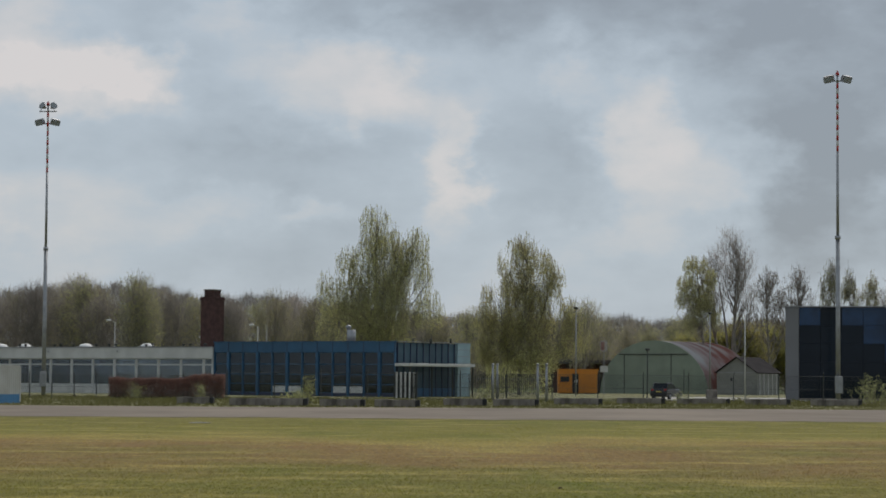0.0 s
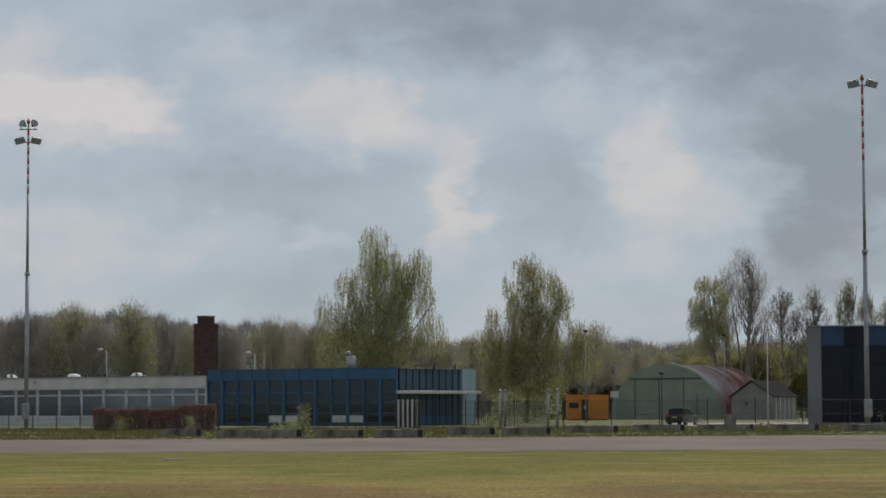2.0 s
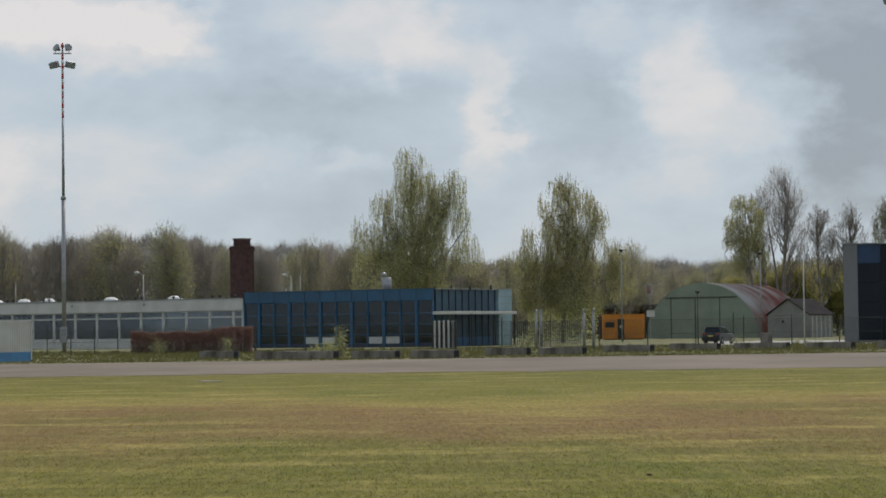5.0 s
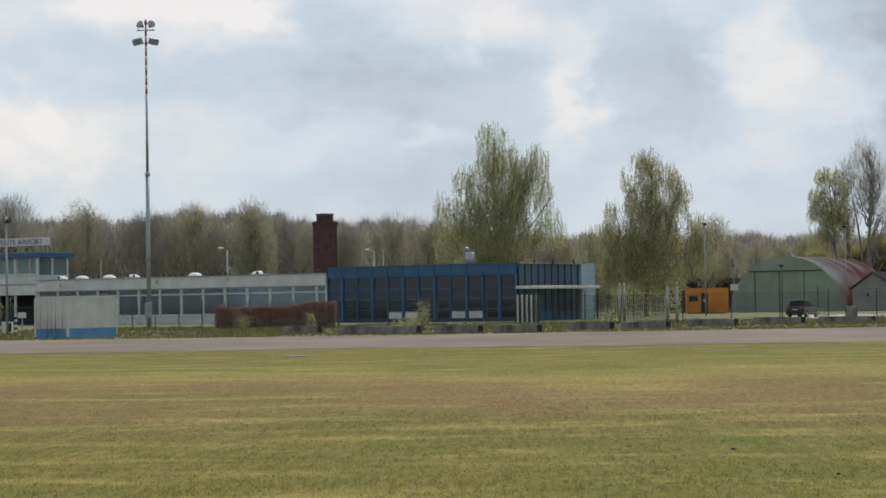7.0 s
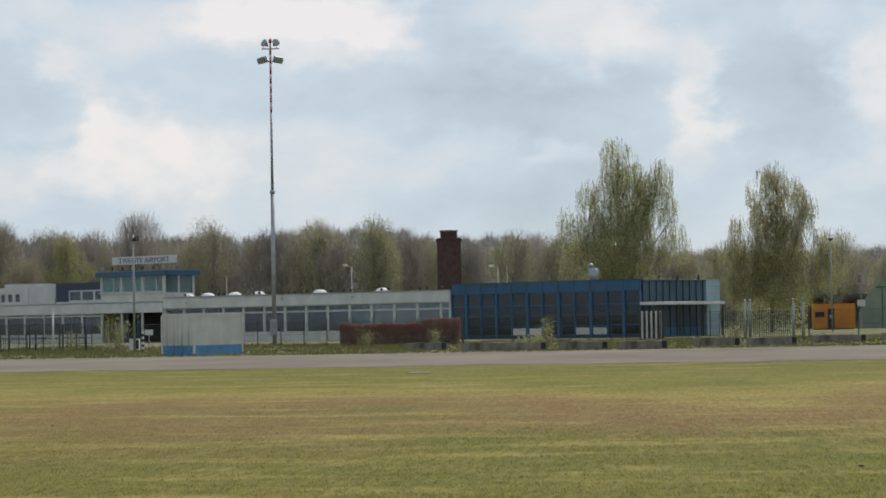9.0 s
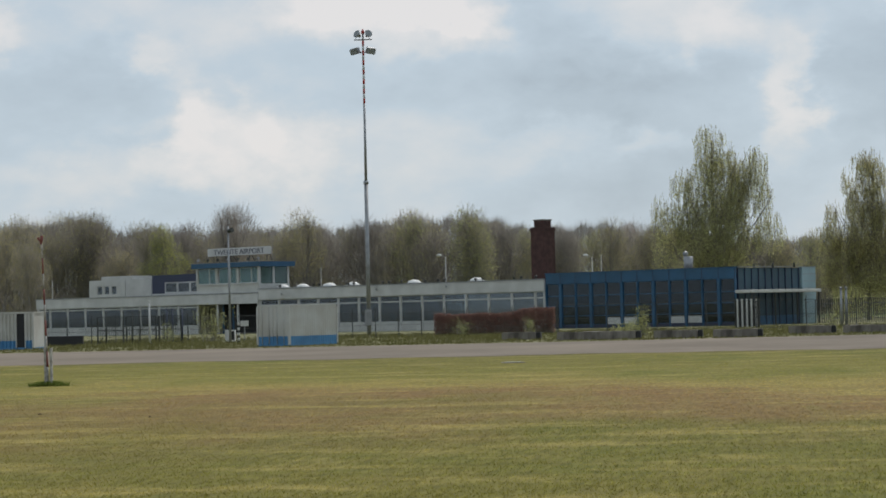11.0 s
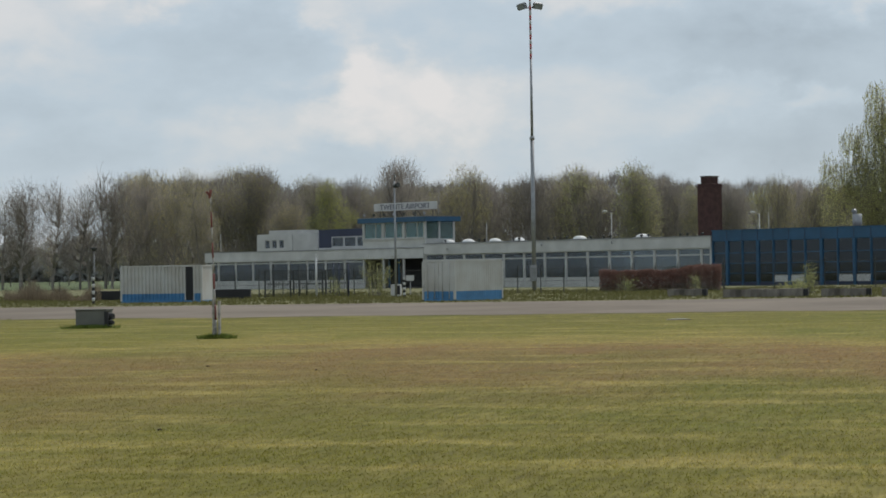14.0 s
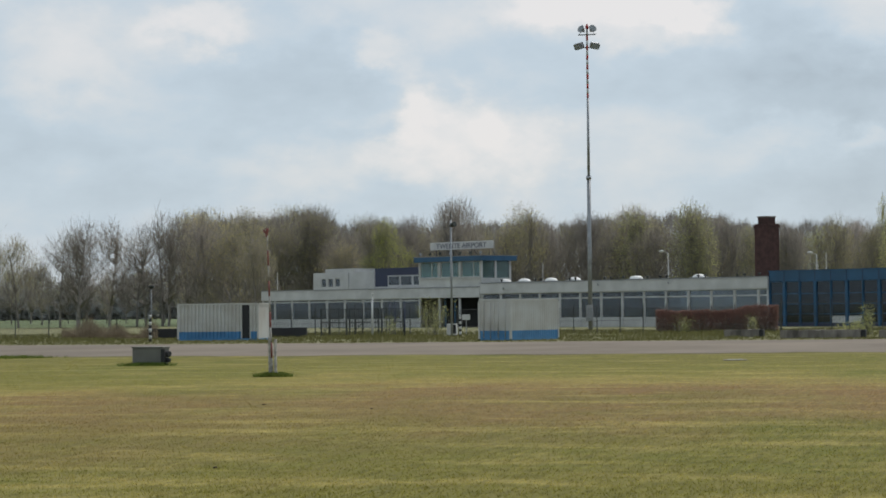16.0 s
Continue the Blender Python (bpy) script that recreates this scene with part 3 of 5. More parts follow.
for k in range(1, 8):
    boxpart("cladding_joint", (HX + 0.2, HX + 0.262, 11.02, 13.38, k * 0.7, k * 0.7 + 0.05), M_STEEL, bh)
boxpart("side_coping", (HX - 0.1, HX + 0.3, 0.21, 13.4, HH, HH + 0.08), M_STEEL, bh)
bm = bmesh.new()
tube(bm, (0, 0, 0), (0, 0, 1.5), 0.48, 0.48, 16)
vt = part("vent_stack", bm, M_STEEL, bh, "grey metal roof vent drum")
vt.matrix_basis = pose(along(-0.041, 6), 6, HH - 0.1)
bm = bmesh.new()
bmesh.ops.create_uvsphere(bm, u_segments=12, v_segments=8, radius=0.28)
bl = part("vent_cowl", bm, M_STEEL, vt)
bl.matrix_basis = pose(-0.35, 0, 1.75)
for b in (-0.013, -0.005, 0.004):
    bm = bmesh.new()
    tube(bm, (along(b, 5), 5, HH - 0.1), (along(b, 5), 5, HH + 0.4), 0.12, 0.1, 8)
    part("roof_vent", bm, M_DKSTEEL, bh)
# canopy along the side
bm = bmesh.new()
box(bm, HX + 0.3, HX + 2.1, -0.6, 11.5, 3.12, 3.42)
part("canopy", bm, M_CREAM, bh, "pale flat entrance canopy slab", bevel=0.02)
for y in (-0.3, 3.6, 7.4, 11.2):
    boxpart("canopy_post", (HX + 1.9, HX + 2.02, y, y + 0.12, 0, 3.118), M_DKSTEEL, bh)


# ---- trees ----
def leafmat(name, color, vary=0.5, own=0.0):
    """Thin leaves: diffuse and translucent, varied from leaf to leaf and, by own, from plant to plant."""
    m = bpy.data.materials.new(name)
    m.use_nodes = True
    N, L = m.node_tree.nodes, m.node_tree.links
    N.clear()
    out, mix, df, tl = (N.new("ShaderNode" + k) for k in ("OutputMaterial", "MixShader", "BsdfDiffuse", "BsdfTranslucent"))
    g, o, hsv = N.new("ShaderNodeNewGeometry"), N.new("ShaderNodeObjectInfo"), N.new("ShaderNodeHueSaturation")
    hsv.inputs["Color"].default_value = (*color, 1)
    a, b = N.new("ShaderNodeMapRange"), N.new("ShaderNodeMapRange")
    a.inputs[3].default_value, a.inputs[4].default_value = 1 - vary, 1 + vary
    b.inputs[3].default_value, b.inputs[4].default_value = 0.492, 0.508
    L.new(g.outputs["Random Per Island"], a.inputs[0]), L.new(o.outputs["Random"], b.inputs[0])
    c, d = N.new("ShaderNodeMapRange"), N.new("ShaderNodeMath")
    c.inputs[3].default_value, c.inputs[4].default_value = 1 + own, 1 - own
    d.operation = "MULTIPLY"
    L.new(o.outputs["Random"], c.inputs[0]), L.new(a.outputs[0], d.inputs[0]), L.new(c.outputs[0], d.inputs[1])
    L.new(d.outputs[0], hsv.inputs["Value"]), L.new(b.outputs[0], hsv.inputs["Hue"])
    L.new(hsv.outputs[0], df.inputs[0]), L.new(hsv.outputs[0], tl.inputs[0])
    mix.inputs[0].default_value = 0.5
    L.new(df.outputs[0], mix.inputs[1]), L.new(tl.outputs[0], mix.inputs[2]), L.new(mix.outputs[0], out.inputs[0])
    return m


M_BARK = mat("grey_brown_bark", (0.26, 0.235, 0.205), 0.95, vary=0.4, scale=1.5, fine=12, obj=0.5)
M_TWIG = leafmat("bare_twigs", (0.275, 0.25, 0.22), 0.35, 0.35)
M_LEAF = leafmat("birch_leaves", (0.48, 0.47, 0.22))
M_BUD = leafmat("budding_leaves", (0.42, 0.42, 0.19), 0.5, 0.3)
M_OLIVE = leafmat("olive_buds", (0.38, 0.35, 0.17), 0.5, 0.3)
M_SHOOT = leafmat("fresh_shoots", (0.32, 0.33, 0.15))
M_ALDER = leafmat("dark_alder_buds", (0.12, 0.11, 0.08))
M_WILLOW = leafmat("willow_leaves", (0.42, 0.44, 0.14))
M_SHRUB = leafmat("yellow_green_leaves", (0.4, 0.375, 0.13))
M_HEDGE = leafmat("brown_beech_leaves", (0.24, 0.145, 0.115))
M_BLADE = leafmat("grass_blades", (0.2, 0.19, 0.05), 0.45)
M_TALL = leafmat("rough_grass_blades", (0.125, 0.125, 0.05), 0.3)
M_TUFT = leafmat("tuft_blades", (0.11, 0.15, 0.035), 0.4)
M_DEADSTALK = leafmat("dead_stalks", (0.2, 0.165, 0.115), 0.4)
M_DRYBRUSH = leafmat("dry_brush", (0.19, 0.175, 0.135), 0.4)


def mesh_of(name, verts, faces, material):
    me = bpy.data.meshes.new(name)
    me.from_pydata([tuple(p) for p in verts], [], faces)
    me.materials.append(material)
    return me


class Limbs:
    def __init__(self):
        self.v, self.f = [], []

    def tube(self, pts, r0, r1, n):
        base = len(self.v)
        for i, p in enumerate(pts):
            r = r0 + (r1 - r0) * i / (len(pts) - 1)
            for k in range(n):
                a = 2 * math.pi * k / n
                self.v.append((p[0] + r * math.cos(a), p[1] + r * math.sin(a), p[2]))
        for i in range(len(pts) - 1):
            for k in range(n):
                q = base + i * n
                self.f.append((q + k, q + (k + 1) % n, q + n + (k + 1) % n, q + n + k))

    def strip(self, p, q, w, rng):
        b = len(self.v)
        sx, sy = rng.uniform(-w, w), rng.choice((-w, w))
        self.v += [(p[0] - sx, p[1] - sy, p[2]), (p[0] + sx, p[1] + sy, p[2]), (q[0], q[1], q[2])]
        self.f.append((b, b + 1, b + 2))

    def leaf(self, p, s, rng, droop=0.0):
        b = len(self.v)
        a = Vector((rng.gauss(0, 1), rng.gauss(0, 1), rng.gauss(0, 0.7) - droop)).normalized() * s
        c = Vector((rng.gauss(0, 1), rng.gauss(0, 1), rng.gauss(0, 0.7))).normalized() * s * 0.6
        self.v += [tuple(p - a), tuple(p + c), tuple(p + a), tuple(p - c)]
        self.f.append((b, b + 1, b + 2, b + 3))


def wander(p, d, length, n, rng, wob, lift):
    pts, p, d = [p.copy()], p.copy(), d.normalized()
    for _ in range(n):
        d = (d + Vector((rng.gauss(0, wob), rng.gauss(0, wob), rng.gauss(0, wob) + lift))).normalized()
        p = p + d * (length / n)
        pts.append(p.copy())
    return pts


def grown(seed, h, lobes, n, hang=0.0, leaves=0, leaf_mat=None, leaf=0.07, stems=1, tw=0.02, length=(0.6, 1.6), gaps=0.12, boughs=5, girth=0.012, steep=(0.9, 2.2)):
    """A tree whose crown fills lobes (aside, height, half width, half height): trunk and limbs, fine branchwork, leaves, as meshes."""
    rng = random.Random(seed)
    wood, twig, green = Limbs(), Limbs(), Limbs()
    trunks = []
    for s in range(stems):
        off = Vector((rng.uniform(-0.35, 0.35), rng.uniform(-0.3, 0.3), 0)) if stems > 1 else Vector((0, 0, 0))
        lean = Vector((off.x * 0.3 + rng.gauss(0, 0.02), off.y * 0.3 + rng.gauss(0, 0.02), 1))
        pts = wander(off, lean, h * (0.94 if s == 0 else rng.uniform(0.75, 0.92)), 10, rng, 0.035, 0.02)
        wood.tube(pts, girth * h + 0.03, 0.03, 7)
        trunks.append(pts)
    full = []
    for ax, z, rx, rz in lobes:
        full.append((Vector((ax, rng.uniform(-0.4, 0.4) * rx, z)), rx, rz))
    weights = [rx * rx * rz for _, rx, rz in full]
    for c, rx, rz in full:
        pts = trunks[rng.randrange(stems)]
        for _ in range(boughs):
            tip = c + Vector((rng.gauss(0, 0.45) * rx, rng.gauss(0, 0.45) * rx, rng.uniform(-0.3, 0.8) * rz))
            side = math.hypot(tip.x, tip.y)
            z0 = max(0.16 * h, min(0.85 * h, tip.z - side * rng.uniform(*steep) - rng.uniform(0.5, 2.0)))
            k = min(range(11), key=lambda q: abs(pts[q].z - z0))
            p = pts[k]
            kink = 0.05 * (tip - p).length
            bend = Vector((tip.x - p.x, tip.y - p.y, 0)) * 0.12 + Vector((0, 0, 0.5 if hang else 0.2))
            line = [p]
            for q in range(1, 6):
                u = q / 6
                line.append(p.lerp(tip, u) + bend * math.sin(math.pi * u) + Vector((rng.gauss(0, kink), rng.gauss(0, kink), rng.gauss(0, kink * 0.6))))
            mid = line[3]
            wood.tube(line + [tip], 0.009 * (tip - p).length + 0.018, 0.014, 4)
            fork = mid + Vector((rng.gauss(0, 0.3) * rx, rng.gauss(0, 0.3) * rx, rng.uniform(0.5, 1.0) * rz))
            wood.tube([mid, mid.lerp(fork, 0.5) + Vector((rng.gauss(0, kink), rng.gauss(0, kink), 0)), fork], 0.035, 0.012, 3)
            for _ in range(4):
                q = mid.lerp(tip, rng.random())
                twig.strip(q, q + Vector((rng.gauss(0, 0.8), rng.gauss(0, 0.8), rng.uniform(0.2, 1.2))), 0.035, rng)
    for i in range(n):
        c, rx, rz = rng.choices(full, weights)[0]
        d = Vector((rng.gauss(0, 1), rng.gauss(0, 1), rng.gauss(0, 1))).normalized() * rng.random() ** 0.42
        p = c + Vector((d.x * rx, d.y * rx, d.z * rz))
        g = Vector((p.x, p.y, p.z * (0.45 if hang else 1.0)))
        if noise.noise(g * 0.6 + Vector((seed, 0, 0))) + 0.6 * noise.noise(g * 1.5) < -gaps - 0.2 * rng.random():
            continue
        ln = rng.uniform(*length)
        if hang:
            v = Vector((rng.gauss(0, 0.13), rng.gauss(0, 0.13), -1)).normalized()
            p = p + Vector((0, 0, ln * 0.4))
        else:
            v = (p - Vector((c.x * 0.6, c.y * 0.6, c.z - 1.6 * rz))).normalized() + Vector((rng.gauss(0, 0.4), rng.gauss(0, 0.4), rng.gauss(0.1, 0.3)))
            v.normalize()
        twig.strip(p, p + v * ln, tw, rng)
        for _ in range(leaves):
            q = p + v * (ln * rng.random()) + Vector((rng.gauss(0, 0.035), rng.gauss(0, 0.035), rng.gauss(0, 0.04)))
            green.leaf(q, leaf * rng.uniform(0.6, 1.35), rng, 1.2 * hang)
    return mesh_of("trunk", wood.v, wood.f, M_BARK), mesh_of("branchwork", twig.v, twig.f, M_TWIG), mesh_of("crown", green.v, green.f, leaf_mat) if leaves else None


def rounded(seed, h, wide, low=0.25, n=7):
    """Lobes of an ordinary free-grown crown."""
    r = random.Random(seed)
    out = [(0, h * (1 + low) * 0.52, wide * 0.75, h * (1 - low) * 0.36), (r.gauss(0, 0.2), h * 0.84, wide * 0.5, h * 0.15)]
    for i in range(n):
        u = (i + 0.5) / n
        a = i * 2.4 + r.random()
        reach = wide * (0.35 + 0.55 * math.sin(math.pi * (0.25 + 0.65 * u)))
        out.append((reach * math.cos(a), h * (low + (0.86 - low) * u), wide * r.uniform(0.28, 0.42), h * r.uniform(0.08, 0.13)))
    return out


def plant(meshes, m, label, group="", name="tree"):
    t = thing(name, m, label, "tree", group)
    for n, me in zip(("trunk", "branchwork", "crown"), meshes):
        if me:
            o = new(n, me)
            o.parent = t
    return t


def at(bearing, ahead, turn=0.0, z=0.0):
    return pose(bearing * ahead, ahead, z, 0, 0, turn)


birch = "weeping silver birch with fresh yellow-green leaves"
plant(grown(11, 21.6, [(-0.5, 20.4, 2.1, 1.4), (0.3, 17.6, 2.8, 2.5), (4.5, 17.2, 1.8, 2.1), (4.7, 13.9, 2.0, 2.4), (6.1, 9.9, 1.9, 2.2), (-3.4, 15.2, 1.7, 2.1), (-6.0, 12.4, 1.4, 1.6), (-5.8, 9.4, 1.7, 2.0),
                       (0.8, 13.6, 3.6, 3.3), (0.3, 9.4, 5.0, 3.4), (-3.1, 11.5, 2.4, 2.4), (2.6, 15.6, 1.8, 2.2), (0.0, 5.2, 5.4, 2.4)],
            12500, 1.0, 11, M_LEAF, 0.078, length=(0.9, 2.5), gaps=0.1, boughs=4), at(-0.0292, 262), birch + " behind the blue hall")
plant(grown(23, 18.6, [(0.3, 17.7, 2.0, 1.3), (-1.4, 15.9, 1.3, 2.0), (1.9, 15.6, 2.4, 2.0), (4.2, 13.9, 1.4, 1.6), (0.0, 12.4, 2.6, 2.6), (3.1, 11.6, 2.1, 2.1), (-3.6, 12.1, 1.1, 1.2), (-4.0, 9.3, 1.7, 1.9),
                       (0.3, 8.4, 4.3, 3.0), (6.2, 9.6, 1.8, 2.0), (6.7, 6.8, 2.0, 2.1), (-3.3, 5.5, 2.4, 2.4), (1.9, 4.8, 3.5, 2.0)],
            11500, 1.0, 11, M_LEAF, 0.078, length=(0.8, 2.3), gaps=0.12, boughs=4), at(0.0347, 268), birch + " beside the palisade fence")
plant(grown(31, 19.5, [(-1.1, 18.2, 1.9, 1.4), (-2.2, 15.6, 1.7, 1.5), (0.6, 16.2, 1.4, 1.6), (-2.9, 13.4, 1.3, 1.4), (-0.3, 13.1, 2.3, 2.1), (1.3, 11.2, 1.5, 1.6), (-1.4, 10.0, 1.9, 2.0)], 3800, 0.9, 8, M_LEAF, 0.08, gaps=0.2), at(0.1172, 318), birch + " near the arched hut")
plant(grown(37, 23.2, [(0.1, 21.2, 1.9, 2.4), (-1.7, 18.6, 1.9, 2.6), (1.9, 18.2, 2.0, 2.8), (0.2, 16.4, 2.6, 3.0), (2.6, 13.6, 1.8, 2.6), (-1.6, 13.4, 1.8, 2.4)], 4600, stems=4, tw=0.015, length=(0.9, 2.4), gaps=0.3, boughs=22, girth=0.011),
      at(0.1288, 322), "tall bare multi-stemmed tree with grey branches")
for b, hh, sd in ((0.1462, 18.6, 41), (0.1582, 19.0, 43), (0.2035, 17.5, 45)):
    plant(grown(sd, hh, rounded(sd, hh, 2.9, 0.5, 9), 2600, 0.0, 2, M_ALDER, 0.085, tw=0.03, length=(0.5, 1.1), gaps=-0.1, boughs=6), at(b, 325), "open-crowned alder with small clustered buds")
for b, hh, sd in ((0.1738, 20.2, 47), (0.182, 18.6, 48), (0.1915, 18.2, 49)):
    plant(grown(sd, hh, rounded(sd, hh, 2.2, 0.3, 8), 2600, 0.9, 4, M_BUD, 0.075, gaps=0.05), at(b, 330), "slender young birch with thin pale foliage")

KINDS = []
for i in range(4):
    KINDS.append((grown(100 + i, 18, rounded(100 + i, 18, 5.6, 0.3, 8), 3600, stems=1 + i % 2, tw=0.021, length=(0.9, 2.2), gaps=0.35, boughs=10), "bare grey-brown woodland tree in early spring"))
for i in range(3):
    KINDS.append((grown(120 + i, 18, rounded(120 + i, 18, 5.2, 0.22, 8), 3200, 0.0, 2, M_OLIVE, 0.1, tw=0.02, length=(0.8, 1.8), gaps=0.4, boughs=5), "woodland tree with olive-brown opening buds"))
for i in range(3):
    KINDS.append((grown(140 + i, 18, rounded(140 + i, 18, 5.2, 0.12, 9), 3400, 0.0, 2, M_BUD, 0.125, tw=0.022, gaps=0.4, boughs=5), "woodland tree with pale green spring leaves"))
for i in range(3):
    KINDS.append((grown(170 + i, 18, rounded(170 + i, 18, 6.2, 0.3, 10), 1700, stems=1, tw=0.012, length=(0.7, 1.8), gaps=0.3, boughs=11, steep=(0.35, 1.0)), "bare tree"))
KINDS.append((grown(160, 18, rounded(160, 18, 4.6, 0.05, 9), 4000, 0.9, 4, M_WILLOW, 0.1, length=(0.9, 2.0), gaps=0.3, boughs=5), "weeping willow-like tree with bright green leaves"))
TOPS = ((-0.52, 0.036), (-0.4444, 0.036), (-0.42, 0.044), (-0.377, 0.0475), (-0.328, 0.0465), (-0.3066, 0.0475), (-0.272, 0.041), (-0.2435, 0.041), (-0.21, 0.0405), (-0.1923, 0.04),
        (-0.165, 0.044), (-0.1324, 0.043), (-0.11, 0.039), (-0.0839, 0.037), (-0.06, 0.037), (0.0, 0.028), (0.065, 0.0285), (0.094, 0.0275), (0.25, 0.03))
rng = random.Random(5)


def top_at(b):
    for (b0, z0), (b1, z1) in zip(TOPS, TOPS[1:]):
        if b0 <= b <= b1:
            return z0 + (z1 - z0) * (b - b0) / (b1 - b0)
    return 0.03


# the wood behind: three loose rows
for row, (ahead, step) in enumerate(((352, 0.0155), (382, 0.0135), (412, 0.0125))):
    b = -0.37 + 0.004 * row
    while b < 0.24:
        bb = b + rng.uniform(-0.004, 0.004)
        d = ahead + rng.uniform(-10, 10)
        hh = (top_at(bb) * d + 1.85) * rng.uniform(0.86, 1.04)
        k = rng.choice((0, 1, 2, 3, 4, 5, 6, 7, 8, 4, 5)) if bb < 0.02 else rng.choice((0, 4, 5, 6, 7, 8))
        plant(KINDS[k][0], at(bb, d, rng.uniform(0, 360)) @ Matrix.Scale(hh / 18, 4), KINDS[k][1], "wood behind the terminal")
        b += step
# trees that stand out of it
for b, d, hh, k in ((-0.2725, 340, 16.5, 13), (-0.2435, 350, 19.5, 3), (-0.211, 338, 17.8, 5), (-0.135, 342, 18.0, 8), (-0.1605, 345, 17.5, 7), (-0.309, 346, 18.4, 6), (-0.293, 340, 13, 5), (-0.348, 335, 15, 5),
                    (-0.335, 330, 14, 4), (-0.36, 338, 17, 0), (-0.075, 340, 15.2, 4), (-0.006, 345, 12, 7), (0.012, 330, 12.5, 7), (0.063, 318, 13.5, 8), (0.071, 322, 11.5, 7)):
    plant(KINDS[k][0], at(b, d, d * 7) @ Matrix.Scale(hh / 18, 4), KINDS[k][1], "wood behind the terminal")
# lower wood that closes the far side of the meadow
for i in range(22):
    bb = -0.56 + 0.0095 * i
    d = 480 + rng.uniform(-20, 25)
    plant(KINDS[i * 3 % 7][0], at(bb, d, i * 40) @ Matrix.Scale(d * rng.uniform(0.02, 0.028) / 18, 4), KINDS[i * 3 % 7][1], "wood across the meadow")
# the open row at the far field
for b, d, hh, k in ((-0.452, 330, 14.3, 6), (-0.431, 345, 15.5, 12), (-0.4225, 335, 17.2, 10), (-0.4215, 341, 16.0, 11), (-0.4065, 340, 17.2, 12), (-0.393, 330, 14.5, 10), (-0.3805, 342, 18.4, 11), (-0.3775, 338, 17.4, 10),
                    (-0.3885, 360, 17.5, 12), (-0.47, 350, 16, 11), (-0.485, 345, 16, 10), (-0.465, 380, 15, 4), (-0.44, 420, 13, 12)):
    plant(KINDS[k][0], at(b, d, d * 11) @ Matrix.Scale(hh / 18, 4), "bare tree in the open row before the far field", "trees at the far field")


def brush(name, n, place, size, material, label, kind="stuff", leaf=0.2, category="undergrowth"):
    """Loose foliage mass out of many small leaves."""
    r = random.Random(n)
    g = Limbs()
    for _ in range(n):
        g.leaf(Vector(place(r)), size * r.uniform(0.5, 1.4), r, 0.3)
    o = new(name, mesh_of(name, g.v, g.f, material))
    return tagged(o, label, category, kind=kind)


def in_wood(r, lo, hi, d0, d1, h0):
    b, d = r.uniform(lo, hi), r.uniform(d0, d1)
    h = h0 * (0.55 + 0.45 * noise.noise((b * 60, 3, 1))) * r.random() ** 0.8
    return (b * d, d, abs(h) + 0.1)


brush("undergrowth", 60000, lambda r: in_wood(r, -0.37, 0.24, 350, 425, 9.0), 0.22, M_DRYBRUSH, "brown leafless undergrowth under the wood")
# twig colour greyed to paint in the haze of distance
M_FARTWIG = leafmat("haze_painted_twigs", (0.23, 0.215, 0.19), 0.3)


def back_wood(n):
    """Close-set fine twigs that fan upwards: the leafless depth of the wood."""
    r = random.Random(n)
    g = Limbs()
    for _ in range(n):
        b, d = r.uniform(-0.37, 0.26), r.uniform(395, 450)
        top = (top_at(b) * d + 1.85) * (0.88 + 0.1 * noise.noise((b * 60, d * 0.02, 7)) + 0.07 * noise.noise((b * 190, 4, 2)))
        p = Vector((b * d, d, top * (1 - r.random() ** 1.5) + 0.1))
        g.strip(p, p + Vector((r.gauss(0, 0.6), r.gauss(0, 0.6), r.uniform(0.7, 2.2))), 0.06, r)
    return tagged(new("wood_edge", mesh_of("wood_edge", g.v, g.f, M_FARTWIG)), "dense brown twigs of the wood behind", "undergrowth", kind="stuff")


back_wood(150000)
# grey leaf colour holds the air haze, as no volume is used
brush("far_woods", 90000, lambda r: in_wood(r, -0.62, 0.3, 890, 940, 24), 1.7, leafmat("haze_painted_foliage", (0.34, 0.35, 0.34), 0.2), "distant hazy woods across the field")
WILLOWS = [grown(180 + i, 8, rounded(180 + i, 8, 3.0, 0.08, 8), 2400, 0.0, 4, M_SHRUB, 0.1, length=(0.5, 1.2), gaps=0.4, tw=0.012, boughs=3) for i in range(2)]
rw = random.Random(77)
for i in range(20):
    b = 0.107 + 0.0031 * i + rw.uniform(-0.001, 0.001)
    plant(WILLOWS[i % 2], at(b, 334 + rw.uniform(-8, 8) if b > 0.115 else 340, rw.uniform(0, 360)) @ Matrix.Scale(rw.uniform(0.95, 1.35), 4), "yellow-green willow shrub behind the hut", "willow shrubs", "shrub")
brush("shrubs_beside_hut", 5000, lambda r: in_wood(r, 0.02, 0.05, 262, 275, 8), 0.12, M_LEAF, "low green birch shoots behind the fence")


def reeds(n, lo, hi, d0, d1, h0):
    """Dry upright stalks with a few brown leaves."""
    r, g = random.Random(n), Limbs()
    for _ in range(n):
        b, d = r.uniform(lo, hi), r.uniform(d0, d1)
        h = h0 * max(0.15, 0.6 + 0.7 * noise.noise((b * 90, 0, 4))) * r.uniform(0.5, 1.1)
        p = Vector((b * d, d, 0))
        tip = p + Vector((r.gauss(0, 0.15), r.gauss(0, 0.15), h))
        g.strip(p, tip, 0.014, r)
        for _ in range(2):
            g.leaf(p.lerp(tip, r.random()) + Vector((r.gauss(0, 0.08), 0, 0)), 0.045, r, 0.4)
    return tagged(new("dry_shrubs", mesh_of("dry_shrubs", g.v, g.f, M_DEADSTALK)), "dry brown brambles and stalks along the fence", "undergrowth", kind="stuff")


reeds(4200, -0.43, -0.383, 168, 178, 1.8)


